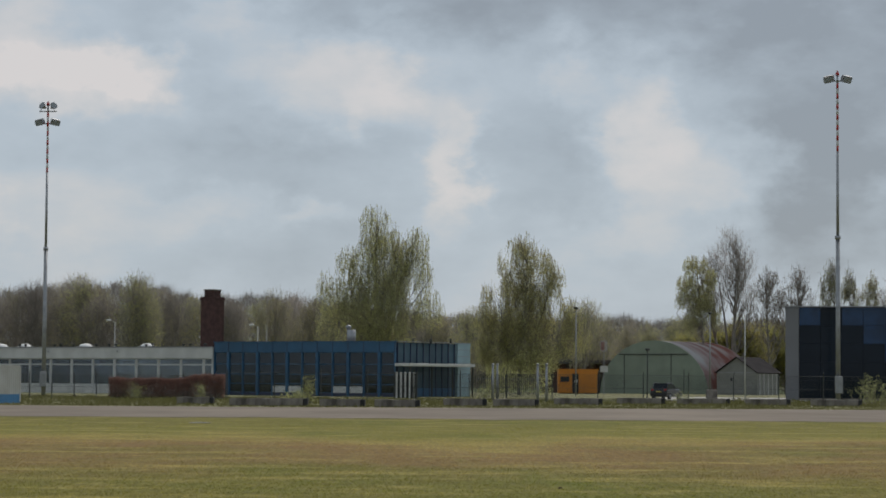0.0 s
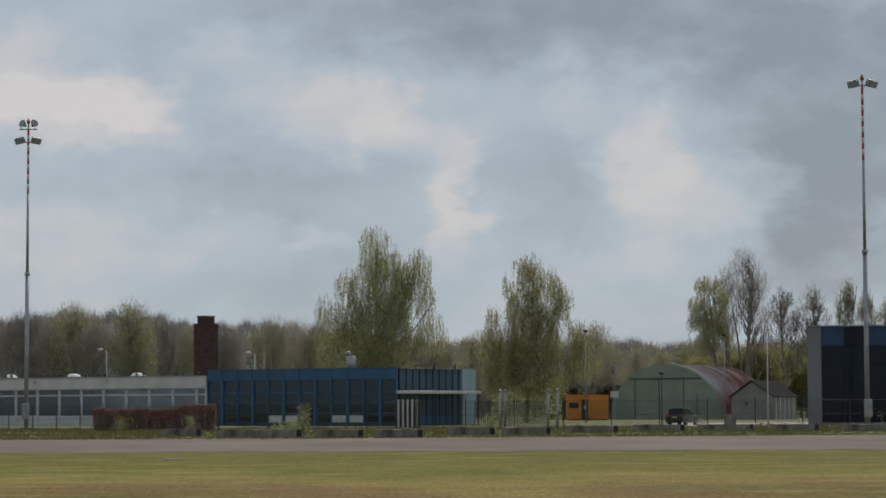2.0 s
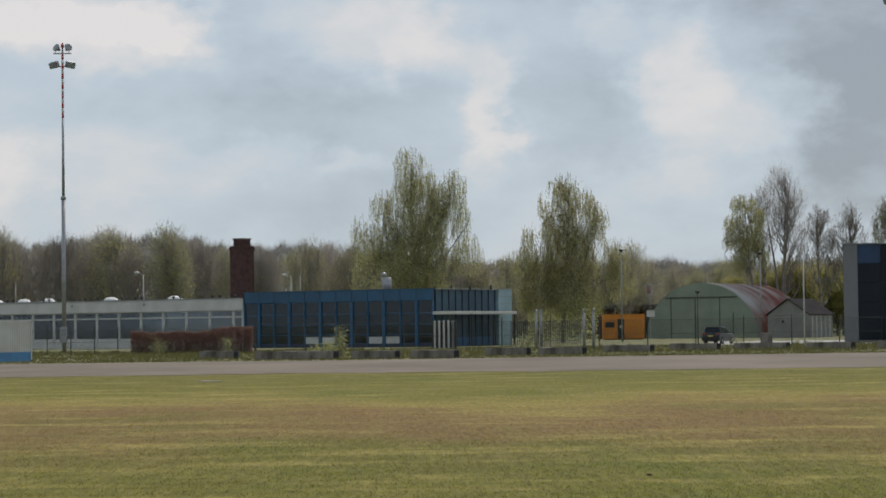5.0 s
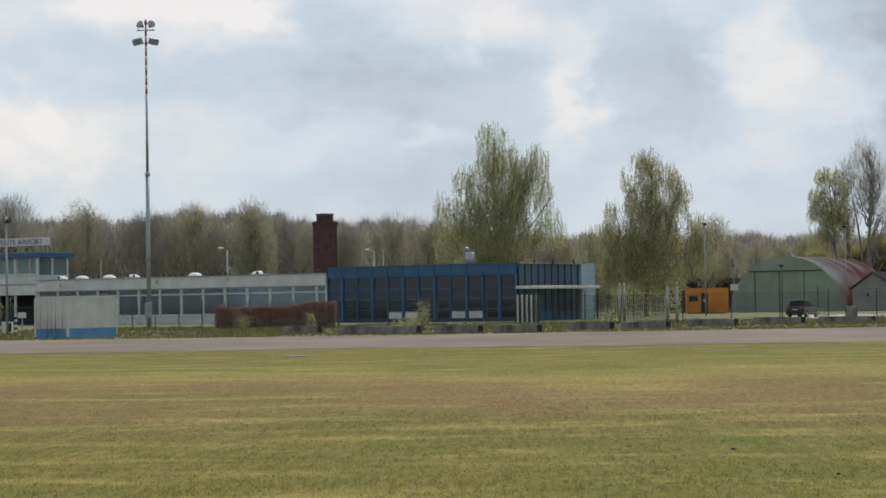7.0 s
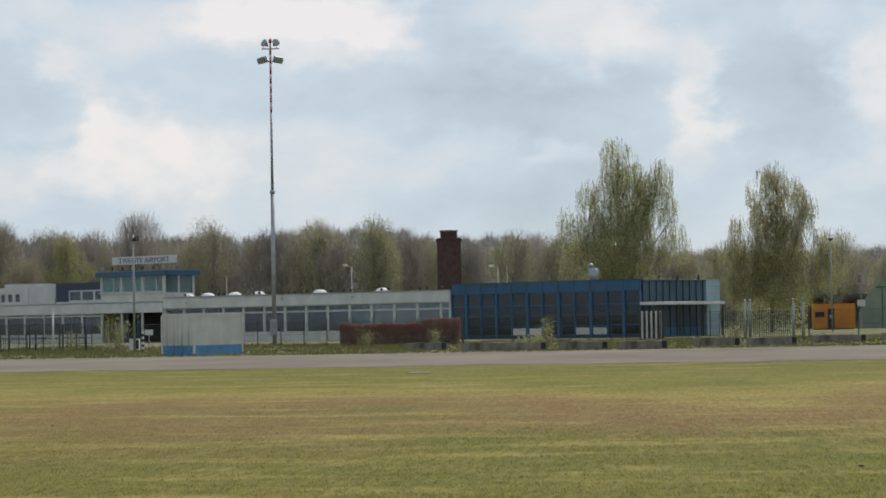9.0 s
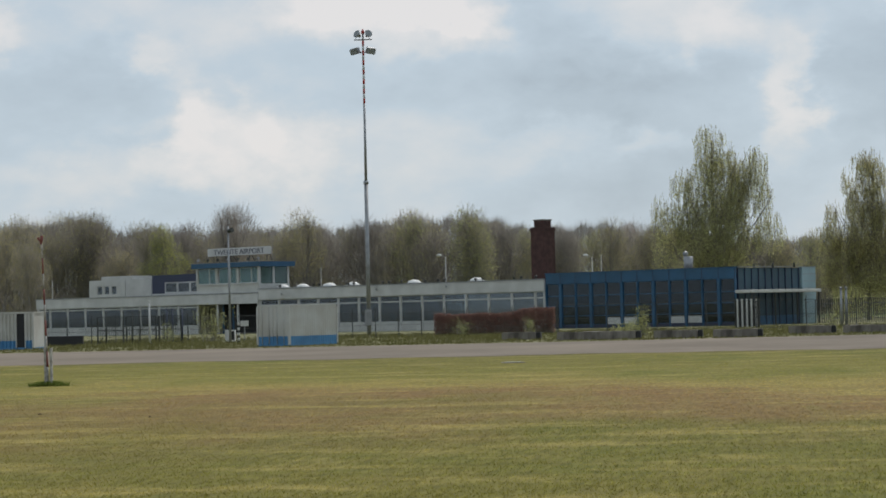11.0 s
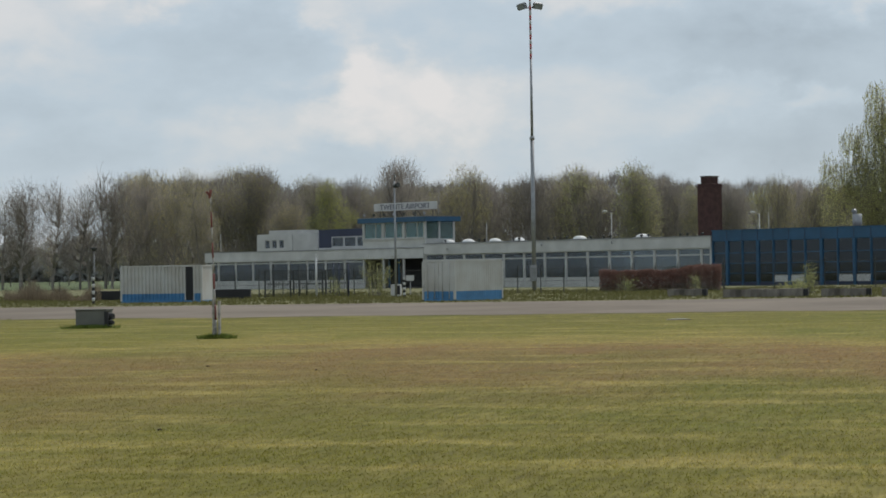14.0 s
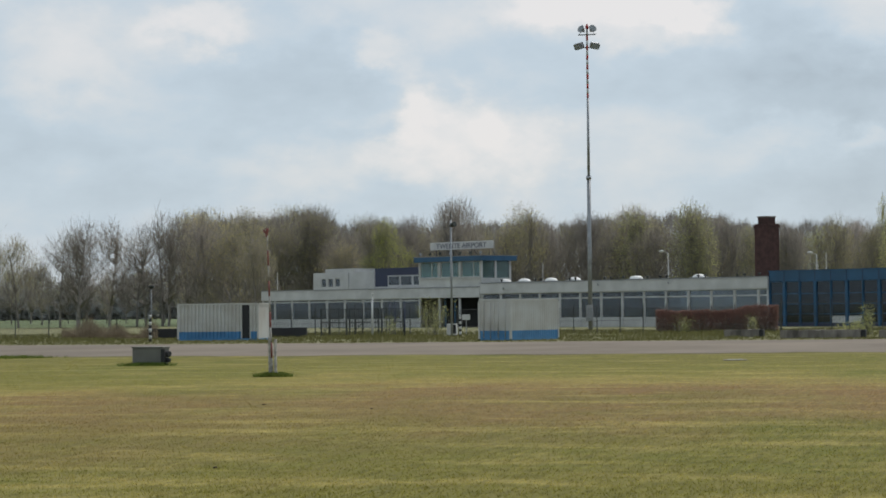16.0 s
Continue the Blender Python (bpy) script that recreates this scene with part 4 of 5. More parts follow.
# ---- floodlight masts ----
def flood_mast(m, h, label, tiers):
    t = thing("floodlight_mast", m, label, "light mast", "floodlight masts")
    mid = h * 0.5
    bm = bmesh.new()
    tube(bm, (0, 0, 0), (0, 0, mid), 0.2, 0.17, 12)
    part("lower_pole", bm, M_STEEL, t)
    bm = bmesh.new()
    tube(bm, (0, 0, mid - 0.15), (0, 0, mid + 0.15), 0.23, 0.23, 12)
    part("collar", bm, M_STEEL, t)
    bm = bmesh.new()
    tube(bm, (0, 0, mid), (0, 0, h * 0.76), 0.13, 0.1, 10)
    part("upper_pole", bm, M_STEEL, t)
    z, i = h * 0.76, 0
    step = (h * 0.965 - z) / 13
    for i in range(13):
        bm = bmesh.new()
        tube(bm, (0, 0, z), (0, 0, z + step), 0.1, 0.1, 10)
        part("band", bm, M_RED if i % 2 == 0 else M_WHITE, t)
        z += step
    bm = bmesh.new()
    tube(bm, (0, 0, z), (0, 0, h - 0.3), 0.08, 0.08, 8)
    part("mast_top", bm, M_STEEL, t)
    bm = bmesh.new()
    tube(bm, (0, 0, h - 0.3), (0, 0, h - 0.05), 0.16, 0.14, 10)
    tube(bm, (0, 0, h - 0.05), (0, 0, h + 0.12), 0.1, 0.04, 10)
    part("obstruction_light", bm, M_RED, t, "red obstruction light on top")
    boxpart("switch_box", (-0.3, 0.3, -0.5, -0.2, 0.9, 2.3), M_STEEL, t, "grey switch box", bevel=0.03)
    for tier, round_lamp in tiers:
        zt = h + tier
        bar = boxpart("crossbar", (-0.8, 0.8, -0.05, 0.05, zt - 0.1, zt), M_STEEL, t)
        for sx in (-1, 1):
            x = sx * 0.55
            bm = bmesh.new()
            if round_lamp:
                tube(bm, (0, 0, 0), (0, 0.28, 0), 0.36, 0.2, 16)
                tube(bm, (0, 0.25, 0), (0, 0.5, 0), 0.14, 0.12, 10)
                tube(bm, (0, 0.1, -0.55), (0, 0.1, 0), 0.03, 0.03, 6)
                lm = part("floodlight", bm, M_STEEL, t)
                lm.matrix_basis = pose(x, -0.1, zt + 0.5, -25, 0, sx * 35)
            else:
                box(bm, -0.42, 0.42, -0.3, 0.2, -0.28, 0.28)
                bmesh.ops.bevel(bm, geom=bm.edges[:], offset=0.06, segments=2, affect="EDGES")
                lm = part("floodlight", bm, M_STEEL, t)
                lm.matrix_basis = pose(x + sx * 0.15, -0.1, zt + 0.1, 20, sx * 8, sx * 25)
            bm = bmesh.new()
            if round_lamp:
                tube(bm, (0, -0.03, 0), (0, -0.005, 0), 0.33, 0.33, 16)
            else:
                box(bm, -0.36, 0.36, -0.325, -0.303, -0.22, 0.22)
            part("lens", bm, M_LENS, lm)


M_LENS = mat("lamp_lens", (0.25, 0.27, 0.28), 0.15, vary=0.2, scale=3)
flood_mast(at(-0.1812, 203), 27.3, "grey steel floodlight mast with round and square lamps", ((-0.8, True), (-1.95, False)))
flood_mast(at(0.1819, 178), 27.3, "grey steel floodlight mast with two square lamps", ((-0.7, False),))


# ---- shipping containers ----
M_CONT = mat("container_white", (0.5, 0.5, 0.47), 0.55, vary=0.2, scale=0.8, fine=12, color2=(0.42, 0.4, 0.36))
M_CONTBLUE = mat("container_blue", (0.06, 0.22, 0.42), 0.5, vary=0.25, scale=1.0, fine=12)


def ribbed(bm, x0, x1, z0, z1, depth=0.08, pitch=0.28):
    """A corrugated sheet along x, outer face towards -y."""
    n = max(1, round((x1 - x0) / pitch))
    p = (x1 - x0) / n
    prof = []
    for i in range(n):
        a = x0 + i * p
        prof += [(a, 0), (a + p * 0.35, 0), (a + p * 0.5, depth), (a + p * 0.85, depth)]
    prof.append((x1, 0))
    lo = [bm.verts.new((x, y, z0)) for x, y in prof]
    hi = [bm.verts.new((x, y, z1)) for x, y in prof]
    for i in range(len(prof) - 1):
        bm.faces.new((lo[i], lo[i + 1], hi[i + 1], hi[i]))


def container(m, label, door_open=None, rib=0.08):
    L, W, H, band = 6.06, 2.44, 2.59, 0.62
    t = thing("shipping_container", m, label, "container", "shipping containers")
    for y, flip in ((0.03, False), (W - 0.03, True)):
        segs = [(0.12, L - 0.12)] if not door_open or flip else [(0.12, door_open[0]), (door_open[1], L - 0.12)]
        for a, b in segs:
            for z0, z1, mm, nm in ((0.14, band, M_CONTBLUE, "lower_side"), (band, H - 0.1, M_CONT, "upper_side")):
                bm = bmesh.new()
                ribbed(bm, a, b, z0, z1, rib)
                if flip:
                    bmesh.ops.transform(bm, matrix=Matrix.Translation((0, 2 * y, 0)) @ Matrix.Diagonal((1, -1, 1, 1)), verts=bm.verts)
                o = part(nm, bm, mm, t)
                o.matrix_basis = pose(0, y if not flip else -y, 0)
    for x in (0, L - 0.13):
        for y in (0, W - 0.13):
            boxpart("corner_post", (x, x + 0.13, y, y + 0.13, 0.1, H - 0.1), M_CONT, t)
    bm = bmesh.new()
    for y in (0, W - 0.1):
        box(bm, 0.131, L - 0.131, y, y + 0.1, H - 0.12, H)
    box(bm, 0, 0.13, 0.131, W - 0.131, H - 0.12, H)
    box(bm, L - 0.13, L, 0.131, W - 0.131, H - 0.12, H)
    part("top_rail", bm, M_CONT, t)
    bm = bmesh.new()
    for y in (0, W - 0.1):
        box(bm, 0.131, L - 0.131, y, y + 0.1, 0.0, 0.14)
    box(bm, 0, 0.13, 0.131, W - 0.131, 0.0, 0.14)
    box(bm, L - 0.13, L, 0.131, W - 0.131, 0.0, 0.14)
    part("bottom_rail", bm, M_CONTBLUE, t)
    boxpart("roof", (0.1, L - 0.1, 0.1, W - 0.1, H - 0.08, H - 0.03), M_CONT, t)
    boxpart("floor", (0.14, L - 0.14, 0.12, W - 0.12, 0.1, 0.14), M_DARK, t)
    boxpart("end_wall", (L - 0.1, L - 0.05, 0.131, W - 0.131, 0.14, H - 0.121), M_CONT, t)
    for k in range(2):
        y0 = 0.14 + k * 1.085
        d = boxpart("door", (0.02, 0.07, y0, y0 + 1.07, band, H - 0.125), M_CONT, t, bevel=0.01)
        boxpart("door_base", (0.02, 0.07, y0, y0 + 1.07, 0.15, band - 0.003), M_CONTBLUE, d)
        for q in (0.28, 0.78):
            bm = bmesh.new()
            tube(bm, (-0.02, y0 + q, 0.15), (-0.02, y0 + q, H - 0.1), 0.025, 0.025, 8)
            part("lock_rod", bm, M_CONT, d)
            boxpart("rod_handle", (-0.05, 0.0, y0 + q - 0.02, y0 + q + 0.3, 1.1, 1.15), M_CONT, d)
        for z in (0.4, 0.95, 1.5, 2.1):
            boxpart("panel_rib", (0.0, 0.02, y0 + 0.04, y0 + 1.03, z, z + 0.06), M_CONT if z > band else M_CONTBLUE, d)
    if door_open:
        a, b = door_open
        boxpart("door_frame", (a, a + 0.06, 0.0, 0.1, 0.14, H - 0.12), M_CONT, t)
        boxpart("door_frame", (b - 0.06, b, 0.0, 0.1, 0.14, H - 0.12), M_CONT, t)
        boxpart("dark_door", (a + 0.061, b - 0.061, 0.1, 0.14, 0.14, H - 0.12), M_DARK, t, "dark door set into the side")
    return t


container(pose(-30.8, 142, 0, 0, 0, 71), "white shipping container with a blue band beside the apron", rib=0.02)
container(at(-0.3735, 153, -1), "white corrugated shipping container with blue band and dark door", door_open=(4.75, 5.45))


# ---- fences and posts ----
def wire_fence(label, x0, y0, x1, y1, n, h, mesh=True):
    """Posts with top arms, line wires and a diamond mesh."""
    t = thing("wire_fence", pose(x0, y0, 0, 0, 0, math.degrees(math.atan2(y1 - y0, x1 - x0))), label, "fence")
    L = math.hypot(x1 - x0, y1 - y0)
    bm = bmesh.new()
    tube(bm, (0, 0, 0), (0, 0, h), 0.045, 0.045, 6)
    tube(bm, (0, 0, h), (0, -0.2, h + 0.3), 0.035, 0.03, 6)
    post = part("post", bm, M_DKSTEEL, t)
    for i in range(1, n + 1):
        shared("post", post, t, pose(L * i / n, 0, 0))
    for z in (0.1, h * 0.5, h):
        bm = bmesh.new()
        tube(bm, (0, 0, z), (L, 0, z), 0.012, 0.012, 4, False)
        part("line_wire", bm, M_DKSTEEL, t)
    if mesh:
        w = Limbs()
        k = int(L / 0.16)
        for i in range(k):
            x = i * 0.16
            for dx in (-1, 1):
                b = len(w.v)
                e = x + dx * h * 0.5
                if not 0 <= e <= L:
                    continue
                w.v += [(x - 0.006, 0, 0.05), (x + 0.006, 0, 0.05), (e + 0.006, 0, h), (e - 0.006, 0, h)]
                w.f.append((b, b + 1, b + 2, b + 3))
        o = new("wire_mesh", mesh_of("wire_mesh", w.v, w.f, M_DKSTEEL))
        o.parent = t
        tagged(o, kind="stuff")


wire_fence("dark chain-link fence with angled post tops", -0.098 * 186, 186, 0.215 * 192, 192, 15, 2.3)
wire_fence("dark post and wire fence along the verge", -0.33 * 174, 174, -0.098 * 190, 189, 22, 2.0)
wire_fence("dark post and wire fence before the far field", -0.52 * 176, 176, -0.386 * 173, 173, 8, 1.65)


def pole(name, bearing, ahead, h, r, material, label, category="post", head=None):
    t = thing(name, at(bearing, ahead), label, category)
    bm = bmesh.new()
    tube(bm, (0, 0, 0), (0, 0, h), r, r * 0.65, 8)
    part("shaft", bm, material, t)
    if head == "arm":
        bm = bmesh.new()
        tube(bm, (0, 0, h), (-0.7, 0, h + 0.25), 0.035, 0.03, 6)
        part("arm", bm, material, t)
        bm = bmesh.new()
        bmesh.ops.create_uvsphere(bm, u_segments=12, v_segments=8, radius=0.3)
        bmesh.ops.scale(bm, vec=(1.2, 0.7, 0.6), verts=bm.verts)
        o = part("lamp_head", bm, M_WHITE, t)
        o.matrix_basis = pose(-0.85, 0, h + 0.25)
    elif head == "post_top":
        bm = bmesh.new()
        tube(bm, (0, 0, h - 0.05), (0, 0, h + 0.15), 0.1, 0.3, 10)
        tube(bm, (0, 0, h + 0.15), (0, 0, h + 0.25), 0.32, 0.1, 10)
        part("lamp_head", bm, M_DKSTEEL, t)
    elif head == "flood":
        bm = bmesh.new()
        tube(bm, (0, 0, h - 0.4), (0.35, -0.2, h - 0.3), 0.14, 0.2, 10)
        tube(bm, (0, 0, h - 0.02), (0, 0, h + 0.6), 0.03, 0.02, 6)
        part("lamp_head", bm, M_DKSTEEL, t)
    elif head == "cap":
        bm = bmesh.new()
        tube(bm, (0, 0, h), (0, 0, h + 0.12), r * 1.3, r * 0.5, 8)
        part("cap", bm, material, t)
    return t


pole("street_lamp", -0.2438, 168, 8.7, 0.1, M_STEEL, "slim grey lamp post with small floodlight", "lamp post", "flood")
for b, d, h in ((-0.1466, 300, 9.2), (-0.0825, 300, 8.7), (-0.105, 300, 7.0)):
    pole("street_lamp", b, d, h, 0.08, M_WHITE, "white street lamp behind the terminal", "lamp post", "arm")
for b, d, h in ((-0.2022, 262, 7.3), (-0.3251, 290, 7.1), (-0.0785, 300, 8.8)):
    pole("aerial_pole", b, d, h, 0.05, M_WHITE, "thin white pole behind the terminal", "pole", "cap")
pole("street_lamp", 0.0605, 255, 10.0, 0.09, M_STEEL, "tall grey lamp post beside the orange cabin", "lamp post", "post_top")
pole("street_lamp", 0.0932, 225, 4.9, 0.06, M_DKSTEEL, "dark lamp post before the arched hut", "lamp post", "post_top")
pole("street_lamp", 0.1204, 285, 10.4, 0.1, M_STEEL, "grey lamp post beside the arched hut", "lamp post", "post_top")
pole("flagpole", 0.139, 182, 7.7, 0.06, M_WHITE, "bare white flagpole behind the concrete blocks", "flagpole", "cap")
pole("street_lamp", -0.386, 176, 4.0, 0.05, M_STEEL, "grey lamp post beside the container", "lamp post", "post_top")
pole("gate_post", -0.2805, 170, 3.2, 0.1, M_WHITE, "white gate post before the terminal", "gate post", "cap")
for b in (-0.27, -0.2725, -0.2655):
    pole("gate_post", b, 171, 2.6, 0.06, M_NAVY, "slim dark blue gate post before the terminal", "gate post", "cap")
for b in (-0.2925, -0.2885, -0.285, -0.3005):
    pole("gate_post", b, 172, 2.4, 0.07, M_DKSTEEL, "dark steel gate post before the terminal", "gate post", "cap")
for b, d in ((0.0234, 188), (0.0255, 188.5), (0.044, 184), (0.0481, 182)):
    pole("gate_post", b, d, 3.1, 0.13, M_STEEL, "thick galvanised gate post", "gate post", "cap")


def swing_gate(m, width, h, label):
    """A steel-framed gate leaf with upright bars and a brace."""
    t = thing("swing_gate", m, label, "gate", "swing gates")
    for x in (0, width):
        boxpart("stile", (x - 0.05, x + 0.05, -0.04, 0.04, 0.05, h), M_DKSTEEL, t, bevel=0.01)
    for z in (0.12, h * 0.5, h - 0.06):
        boxpart("rail", (0.051, width - 0.051, -0.03, 0.03, z, z + 0.06), M_DKSTEEL, t)
    n = int(width / 0.17)
    bar = boxpart("bar", (-0.014, 0.014, -0.014, 0.014, 0.18, h - 0.062), M_DKSTEEL, t)
    bar.matrix_basis = pose(width / n * 0.5, -0.046, 0)
    for i in range(1, n):
        shared("bar", bar, t, pose(width / n * (i + 0.5), -0.046, 0))
    bm = bmesh.new()
    tube(bm, (0.06, 0.05, 0.2), (width - 0.06, 0.05, h - 0.1), 0.02, 0.02, 6)
    part("brace", bm, M_DKSTEEL, t)


for b, w in ((-0.3045, 2.1), (-0.2912, 2.4), (-0.2762, 1.8)):
    swing_gate(at(b, 171.5, -4), w, 2.15, "dark steel barred gate leaf before the terminal")
ub = thing("utility_box", at(-0.2462, 169), "white metal utility box beside the lamp post", "utility box")
boxpart("body", (0, 0.75, 0, 0.4, 0.08, 0.95), M_WHITE, ub, bevel=0.02)
boxpart("plinth", (0.04, 0.71, 0.03, 0.37, 0, 0.08), M_CONCRETE, ub)
boxpart("door", (0.48, 0.72, -0.02, -0.002, 0.2, 0.85), M_DARK, ub, "dark louvred door")
wn = thing("warning_sign", at(-0.2372, 172), "small white notice board on a steel post", "sign")
boxpart("post", (-0.03, 0.03, -0.03, 0.03, 0, 1.6), M_STEEL, wn)
boxpart("board", (-0.32, 0.32, -0.05, -0.032, 1.2, 1.62), M_WHITE, wn, bevel=0.005)


def striped_post(m, h, label):
    t = thing("striped_post", m, label, "marker post", "striped posts")
    n = 8
    for i in range(n):
        bm = bmesh.new()
        tube(bm, (0, 0, h * i / n), (0, 0, h * (i + 1) / n), 0.1, 0.1, 10)
        part("band", bm, M_WHITE if i % 2 else M_DARK, t)


striped_post(at(-0.3866, 147), 1.85, "black and white banded marker post beside the apron")
striped_post(at(-0.24, 165), 1.5, "black and white banded marker post before the entrance")

# palisade fence
pf = thing("palisade_fence", at(0.0125, 232), "grey steel palisade fence", "fence")
pk = boxpart("pale", (-0.035, 0.035, -0.02, 0.02, 0, 2.35), M_DKSTEEL, pf)
for i in range(1, 34):
    shared("pale", pk, pf, pose(i * 0.21, 0, 0))
for z in (0.4, 1.9):
    boxpart("rail", (-0.1, 7.1, 0.022, 0.07, z, z + 0.06), M_STEEL, pf)
# board gate
bg = thing("board_gate", pose(-0.0205 * 196, 196, 0, 0, 0, -38), "open gate of wide pale boards before the hall", "gate")
bd = boxpart("board", (-0.09, 0.09, -0.03, 0.03, 0.1, 2.45), M_CREAM, bg, bevel=0.01)
for i in range(1, 5):
    shared("board", bd, bg, pose(i * 0.5, 0, 0))
boxpart("frame_post", (-0.3, -0.22, -0.05, 0.05, 0, 2.5), M_DKSTEEL, bg)
boxpart("frame_post", (2.25, 2.35, -0.05, 0.05, 0, 2.5), M_DKSTEEL, bg)
boxpart("back_sheet", (-0.21, 2.24, 0.035, 0.05, 0.15, 2.35), M_DARK, bg)

# ---- concrete blocks along the verge ----
for b0, b1, d in ((-0.1228, -0.1075, 149), (-0.0987, -0.0641, 143), (-0.0568, -0.0377, 140), (-0.0312, -0.0122, 139), (0.0008, 0.019, 150), (0.0239, 0.0432, 149), (0.0519, 0.0724, 160),
                  (0.0807, 0.1011, 168), (0.1085, 0.1309, 166), (0.1399, 0.1589, 164), (0.1703, 0.192, 163)):
    t = thing("concrete_barrier", at(b0, d, -4), "weathered low concrete barrier block on the verge", "barrier", "concrete barriers")
    n = 2 if b1 - b0 > 0.03 else 1
    w = (b1 - b0) * d / n
    for i in range(n):
        bm = bmesh.new()
        vs = box(bm, i * w + 0.01, (i + 1) * w - 0.01, 0, 0.55, 0, 0.5)
        bmesh.ops.subdivide_edges(bm, edges=bm.edges[:], cuts=3, use_grid_fill=True)
        for v in bm.verts:
            v.co += Vector((noise.noise(v.co * 2.3 + Vector((d, b0 * 99, 0))), noise.noise(v.co * 2.1), noise.noise(v.co * 1.9 + Vector((3, d, 1))))) * 0.035
        part("block", bm, M_CONCRETE, t)
    boxpart("end_plate", ((b1 - b0) * d + 0.0, (b1 - b0) * d + 0.3, -0.02, 0.5, 0, 0.5), M_DARK, t, "dark end block", bevel=0.04)


# ---- arched hut ----
M_HUT = mat("green_corrugated_paint", (0.215, 0.26, 0.2), 0.6, vary=0.2, scale=0.4, fine=5)
M_RUST = mat("rusty_sheet", (0.34, 0.33, 0.32), 0.6, vary=0.3, scale=1.0, fine=4, color2=(0.17, 0.05, 0.035), stretch=(0.03, 0.35, 0.3))
ht = thing("arched_hut", at(0.0946, 312, -36), "green arched metal storage hut with rusty corrugated roof", "hut")
R, HL, NA, WX = 7.3, 14.0, 40, 1.17
bm = bmesh.new()
c = [bm.verts.new((WX * (R + 0.15) * math.cos(math.pi * i / NA), 0, (R + 0.15) * math.sin(math.pi * i / NA))) for i in range(NA + 1)]
d = [bm.verts.new((v.co.x, 0.12, v.co.z)) for v in c]
bm.faces.new(c), bm.faces.new(d[::-1])
for i in range(NA):
    bm.faces.new((c[i], d[i], d[i + 1], c[i + 1]))
part("front_wall", bm, M_HUT, ht, "green painted sheet front wall")
bm = bmesh.new()
rings = []
for k in range(131):
    r = R + (0.12 if k % 2 else 0.02)
    y = 0.13 + k * HL / 130
    rings.append([bm.verts.new((WX * r * math.cos(math.pi * i / NA), y, r * math.sin(math.pi * i / NA))) for i in range(NA + 1)])
for p, q in zip(rings, rings[1:]):
    for i in range(NA):
        bm.faces.new((p[i], p[i + 1], q[i + 1], q[i]))
part("roof", bm, M_RUST, ht, "grey corrugated roof with red-brown rust")
for x, h in ((-4.7, 5.45), (-0.9, 5.45), (2.9, 5.45)):
    boxpart("door_seam", (x - 0.05, x + 0.05, -0.05, 0.0, 0, h), M_DKSTEEL, ht)
boxpart("door_rail", (-5.6, 5.6, -0.12, 0.0, 5.45, 5.57), M_DKSTEEL, ht)
boxpart("side_seam", (4.9, 5.0, -0.05, 0.0, 0, 3.4), M_DKSTEEL, ht)

# ---- gabled shed ----
M_SHED = mat("grey_board_wall", (0.24, 0.24, 0.22), 0.8, vary=0.25, scale=0.6, fine=8)
M_SLATE = mat("dark_roof_sheet", (0.04, 0.037, 0.038), 1.0, spec=0.05, vary=0.3, scale=0.8)
sd = thing("garden_shed", at(0.1322, 300, -30), "grey gabled shed with dark roof", "shed")
bm = bmesh.new()
pr = [(-2.9, 0), (2.9, 0), (2.9, 3.0), (0, 5.0), (-2.9, 3.0)]
a = [bm.verts.new((x, 0, z)) for x, z in pr]
b = [bm.verts.new((x, 8.0, z)) for x, z in pr]
bm.faces.new(a[::-1]), bm.faces.new(b)
for i in range(5):
    bm.faces.new((a[i], a[(i + 1) % 5], b[(i + 1) % 5], b[i]))
part("wall", bm, M_SHED, sd)
for sgn in (-1, 1):
    bm = bmesh.new()
    box(bm, 0, 3.75, -0.3, 8.3, 0, 0.1)
    o = part("roof_slope", bm, M_SLATE, sd)
    o.matrix_basis = pose(0, 0, 5.03, 0, 34.6, 0) if sgn > 0 else pose(0, 8.0, 5.03, 0, 34.6, 180)
for x in (-1.4, 0.05):
    boxpart("door", (x, x + 1.35, -0.06, -0.003, 0, 2.9), M_SHED, sd, bevel=0.02)
boxpart("door_rail", (-2.8, 2.8, -0.09, -0.003, 2.95, 3.05), M_STEEL, sd)
boxpart("vent", (-0.9, -0.6, -0.1, -0.062, 1.9, 2.3), M_DARK, sd)
for i in range(5):
    boxpart("side_batten", (2.905, 2.96, 0.8 + i * 1.5, 1.0 + i * 1.5, 0, 2.9), M_WHITE, sd)

# ---- orange cabin and low dark building ----
M_ORANGE = mat("orange_paint", (0.55, 0.2, 0.02), 0.6, vary=0.25, scale=0.5, fine=6)
oc = thing("site_cabin", at(0.0522, 300), "orange site cabin with dark door and window", "cabin")
boxpart("body", (0, 5.4, 0, 2.5, 0.1, 3.25), M_ORANGE, oc, bevel=0.05)
boxpart("door", (1.9, 2.75, -0.04, -0.004, 0.15, 2.7), M_DARK, oc)
boxpart("notice", (2.2, 2.6, -0.06, -0.042, 1.5, 1.9), M_WHITE, oc)
boxpart("window", (0.3, 1.5, -0.04, -0.004, 1.6, 2.3), M_DARK, oc)
boxpart("skid", (0.2, 5.2, 0.2, 2.3, 0.0, 0.1), M_DKSTEEL, oc)
boxpart("roof_rim", (-0.06, 5.46, -0.06, 2.56, 3.2, 3.32), M_ORANGE, oc)
M_BROWN = mat("dark_red_boards", (0.09, 0.05, 0.04), 0.85, vary=0.35, scale=0.6, fine=8)
lb = thing("storage_building", at(0.0455, 322), "low dark red storage building with flat grey roof", "building")
boxpart("wall", (0, 9.8, 0, 6, 0, 4.2), M_BROWN, lb)
